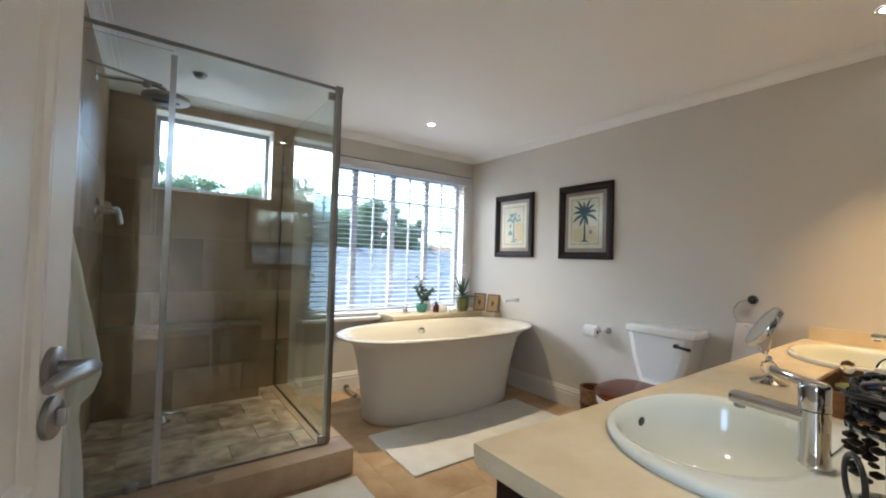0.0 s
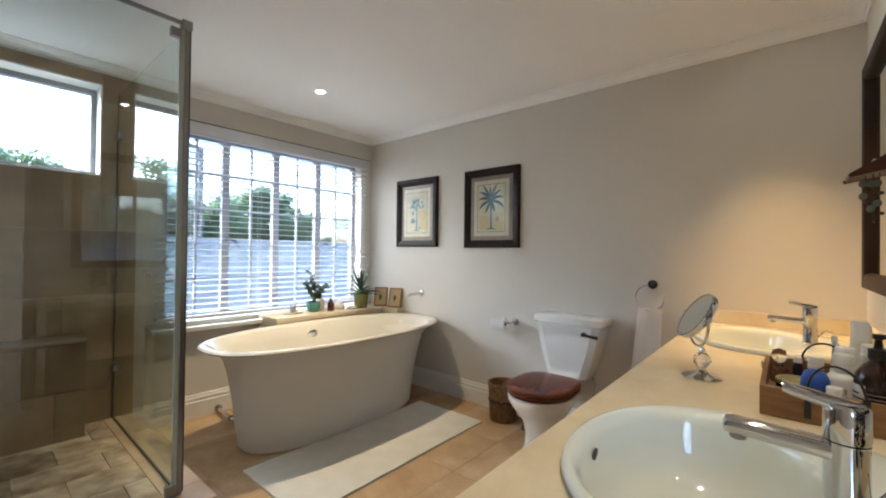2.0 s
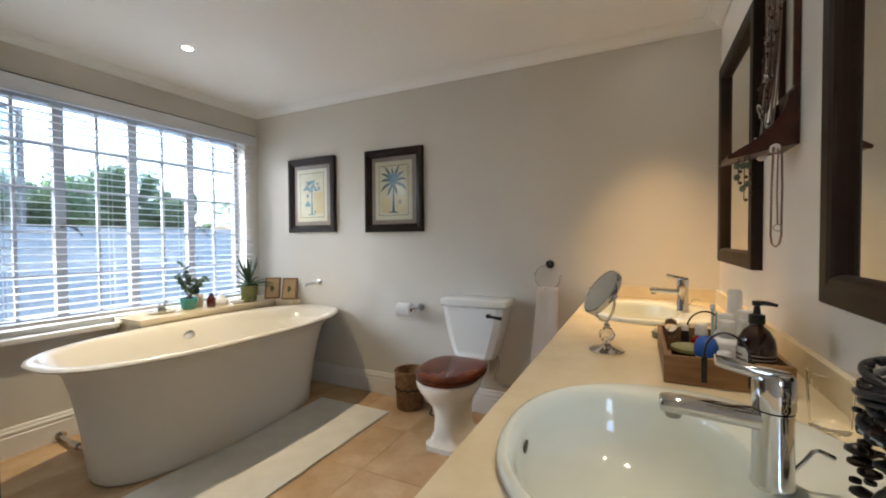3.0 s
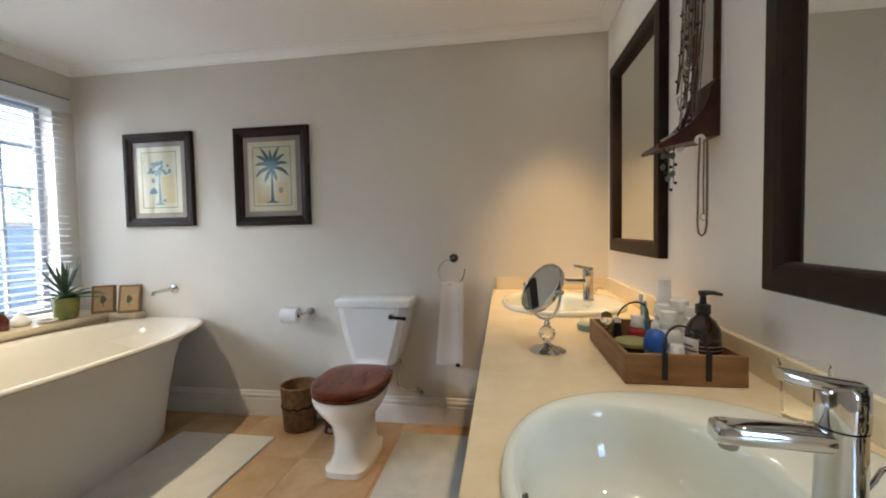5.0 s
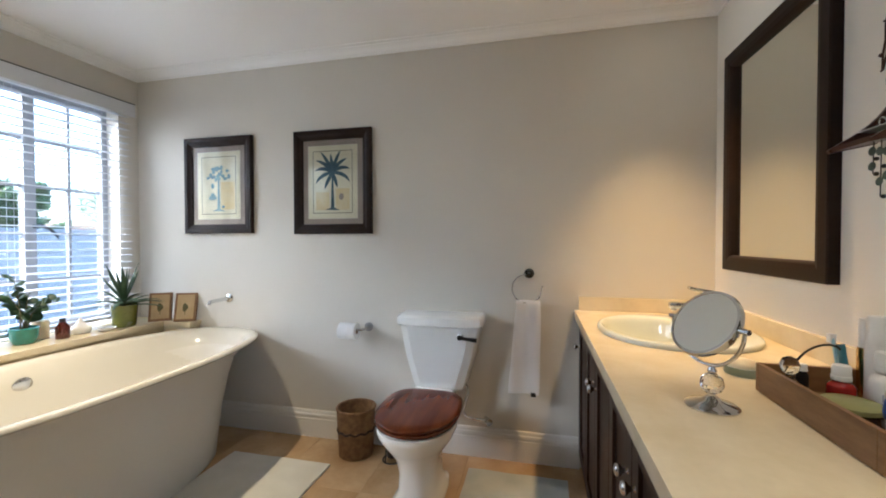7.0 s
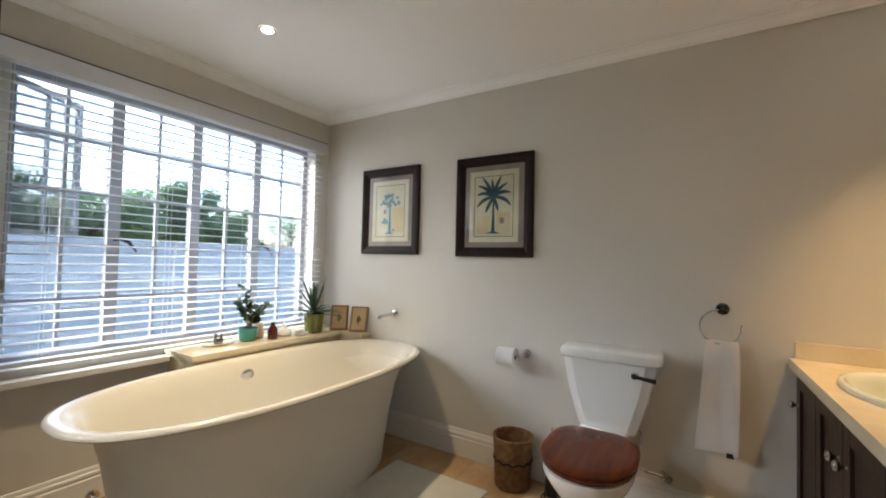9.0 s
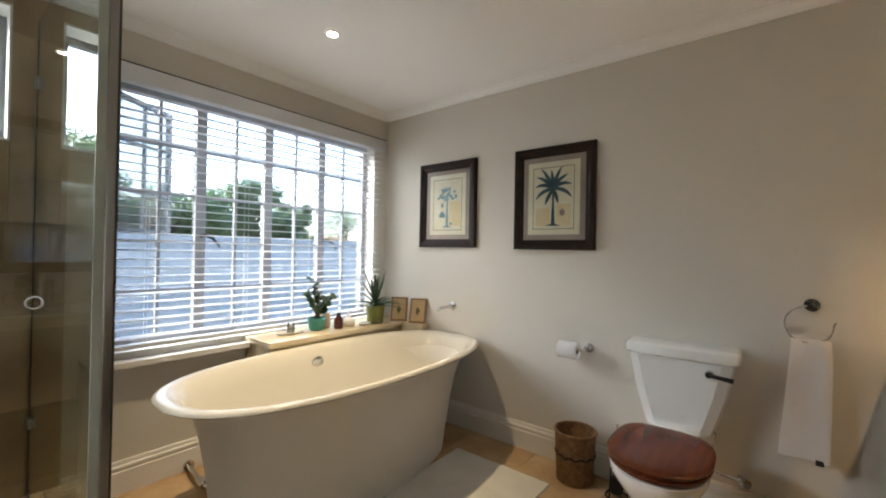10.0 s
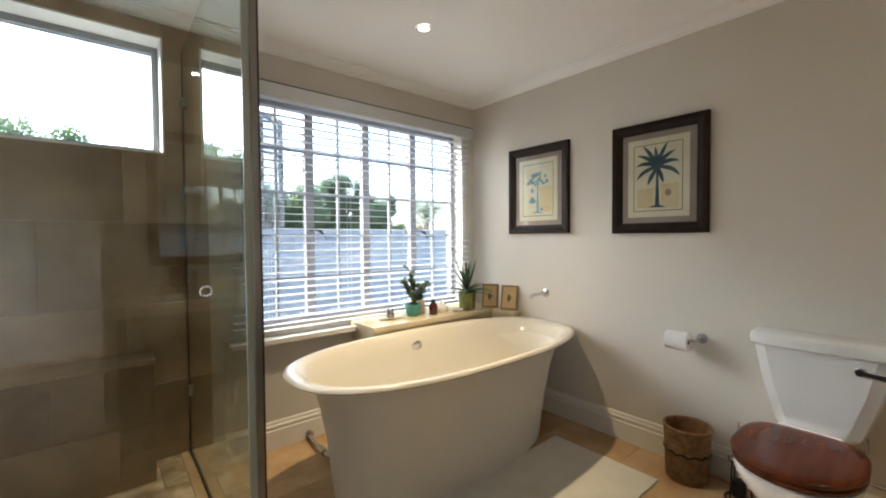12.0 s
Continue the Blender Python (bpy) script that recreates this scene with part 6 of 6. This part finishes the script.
part("chain", tube(B(), [(cx_, 0.130, HZ + 0.004), (cx_ + 0.001, 0.128, HZ - 0.10), (cx_, 0.129, HZ - 0.235), (cx_, 0.133, HZ - 0.258), (cx_, 0.141, HZ - 0.266), (cx_, 0.149, HZ - 0.258), (cx_, 0.152, HZ - 0.235), (cx_ + 0.001, 0.151, HZ - 0.10), (cx_, 0.148, HZ + 0.004)], 0.0028, 6), M_COPPER, ln_, "", 60)
part("second_strand", tube(B(), [(cx_ - 0.004, 0.139, HZ - 0.002), (cx_ - 0.004, 0.140, HZ - 0.12), (cx_ - 0.003, 0.138, HZ - 0.205)], 0.0022, 6), M_COPPER, ln_, "", 60)
part("clasp_ring", tube(B(), arc((cx_ - 0.003, 0.138, HZ - 0.214), 0.009, 0, 360, 16, (0, 1, 0), (0, 0, 1))[:-1], 0.0014, 6, True), M_STEEL, ln_, "", 60)
er = thing("necklace", "green-grey disc bead string under the shelf", "necklace", (1.78, 0.2, HZ))
M_GLASSBEAD = plain("grey_green_bead", (0.16, 0.20, 0.17), 0.25)
for k, (dy, ln2) in enumerate(((0.0, 0.11), (0.012, 0.13), (0.026, 0.08))):
    part("strand", tube(B(), [(1.775, 0.185 + dy, HZ), (1.775, 0.186 + dy, HZ - ln2)], 0.0012, 5), M_BLACK, er)
    for g in range(4):
        z = HZ - 0.03 - (ln2 - 0.03) * g / 3
        part("bead", lathe(B(), 0, 0, [(0.004, -0.003), (0.010 if g % 2 == 0 else 0.005, 0), (0.004, 0.003)], 12, pose(1.772, 0.186 + dy + 0.004 * (-1) ** g, z, 0, 80, 20)), M_GLASSBEAD if g % 2 == 0 else M_BLACK, er, "", 60)

# ---- the open door ----
door = thing("door_1", "open white panelled door with brushed lever handle", "door", (0, 0, 0), kind="structure")
DW, DH = 0.778, 2.02
bm = B()
for q in ((0, 0.10, 0.01, DH), (DW - 0.070, DW, 0.01, DH), (0.10, DW - 0.070, 0.01, 0.22), (0.10, DW - 0.070, 0.80, 0.93), (0.10, DW - 0.070, DH - 0.11, DH)):
    box(bm, q[0], q[1], -0.019, 0.019, q[2], q[3])
part("stiles_and_rails", bm, M_DOOR, door)
for lo_, hi_ in ((0.22, 0.80), (0.93, DH - 0.11)):
    part("panel", box(B(), 0.10, DW - 0.070, -0.009, 0.009, lo_, hi_), M_DOOR, door)
    bm = B()
    rows = []
    for o, h in ((0, -0.0185), (0.006, -0.0185), (0.012, -0.013), (0.022, -0.0105), (0.024, -0.009)):
        rows.append([bm.verts.new(p) for p in ((0.10 + o, h, lo_ + o), (DW - 0.070 - o, h, lo_ + o), (DW - 0.070 - o, h, hi_ - o), (0.10 + o, h, hi_ - o))])
    for a, b in zip(rows, rows[1:]):
        for i in range(4):
            bm.faces.new((a[i], a[(i + 1) % 4], b[(i + 1) % 4], b[i]))
    part("moulding", bm, M_DOOR, door)
hx = DW - 0.048
part("rose", lathe(B(), 0, 0, [(0.0265, 0), (0.0265, 0.007), (0.024, 0.009), (0.011, 0.009)], 30, pose(hx, -0.0192, 1.073, 90)), M_STEEL, door, "", 40)
part("lever_handle", tube(B(), [(hx, -0.026, 1.073), (hx, -0.055, 1.073), (hx - 0.008, -0.064, 1.074), (hx - 0.05, -0.066, 1.078), (hx - 0.10, -0.062, 1.080), (hx - 0.122, -0.060, 1.078)], [0.009, 0.009, 0.010, 0.0105, 0.009, 0.006], 14), M_STEEL, door, "brushed steel lever handle", 60)
part("lock_rose", lathe(B(), 0, 0, [(0.0265, 0), (0.0265, 0.007), (0.024, 0.009), (0.004, 0.009)], 30, pose(hx, -0.0192, 1.010, 90)), M_STEEL, door, "", 40)
part("thumb_turn", box(B(), hx - 0.004, hx + 0.004, -0.038, -0.0285, 0.999, 1.021, 0.002), M_STEEL, door, "", 40)
part("hook", tube(B(), [(DW - 0.30, 0.0195, 1.60), (DW - 0.30, 0.05, 1.60), (DW - 0.30, 0.06, 1.62)], 0.005), M_STEEL, door, "", 40)
DM = pose(-0.262, 0.098, 0, 0, 0, 79.3)
door.matrix_basis = DM
hk = thing("wall_hook", "small brushed steel hook on the wall", "hook", (WEST, 1.75, 1.29))
part("hook_bar", tube(B(), [(WEST, 1.75, 1.285), (WEST + 0.05, 1.75, 1.28), (WEST + 0.062, 1.75, 1.30)], 0.006), M_STEEL, hk, "", 50)
lps = []
for z, r, ox in ((1.285, 0.014, 0.0), (1.25, 0.024, 0.0), (1.15, 0.044, 0.004), (1.04, 0.066, 0.006), (0.92, 0.088, 0.008), (0.85, 0.098, 0.010), (0.80, 0.090, 0.006), (0.765, 0.066, 0.0), (0.70, 0.058, 0.0), (0.55, 0.068, 0.0), (0.40, 0.078, 0.0), (0.37, 0.072, 0.0)):
    row = []
    for k in range(64):
        t = 2 * math.pi * k / 64
        rr = r * (1 + 0.16 * math.sin(t * 7 + z * 3) + 0.10 * math.sin(t * 11 - z * 9))
        row.append((max(WEST + 0.004, WEST + 0.072 + ox + 0.85 * rr * math.cos(t)), 1.75 + 1.15 * rr * math.sin(t), z + 0.012 * math.sin(t * 3)))
    lps.append(row)
tw = whole("bath_towel", rings(B(), lps[::-1]), M_ROBE, "pale green bath towel bunched on a wall hook", "towel", 60)
bm = B()
box(bm, DOORWAY[0], DOORWAY[0] + 0.012, SOUTH - 0.15, SOUTH + 0.001, 0, 2.04), box(bm, DOORWAY[1] - 0.012, DOORWAY[1], SOUTH - 0.15, SOUTH + 0.001, 0, 2.04), box(bm, DOORWAY[0] + 0.012, DOORWAY[1] - 0.012, SOUTH - 0.15, SOUTH + 0.001, 2.028, 2.04)
structure("trim_door_frame", bm, M_DOOR, "white painted door lining")

# ---- pieces of floor and shower walls ----
north, west = bpy.data.objects["wall_north"], bpy.data.objects["wall_west"]
tiles(floor, "floor_tile", "z", -0.004, WEST, EAST, SOUTH - 0.15, NORTH, 0.46, 0.46, M_STONE, 0.0016, 0.004, 0)
tiles(north, "wall_tile", "y", NORTH, WEST, 0.955, KH - 0.02, CEIL - 0.05, 0.60, 0.40, M_TILE, 0.0012, 0.014, 0.5, SHW)
tiles(west, "wall_tile", "x", WEST, 2.28, NORTH - 0.015, KH - 0.02, CEIL - 0.05, 0.60, 0.40, M_TILE, 0.0012, 0.014, 0.5)
tiles(bench, "bench_tile", "y", 3.4195, WEST + 0.016, 0.683, KH + 0.002, 0.681, 0.42, 0.27, M_TILE, 0.0014, 0.012, 0.5)
tiles(kerb, "shower_tile", "z", KH - 0.008, WEST + 0.015, SX - 0.05, SY + 0.05, NORTH - 0.015, 0.33, 0.22, M_SHFLOOR, 0.003, 0.008, 0.5)
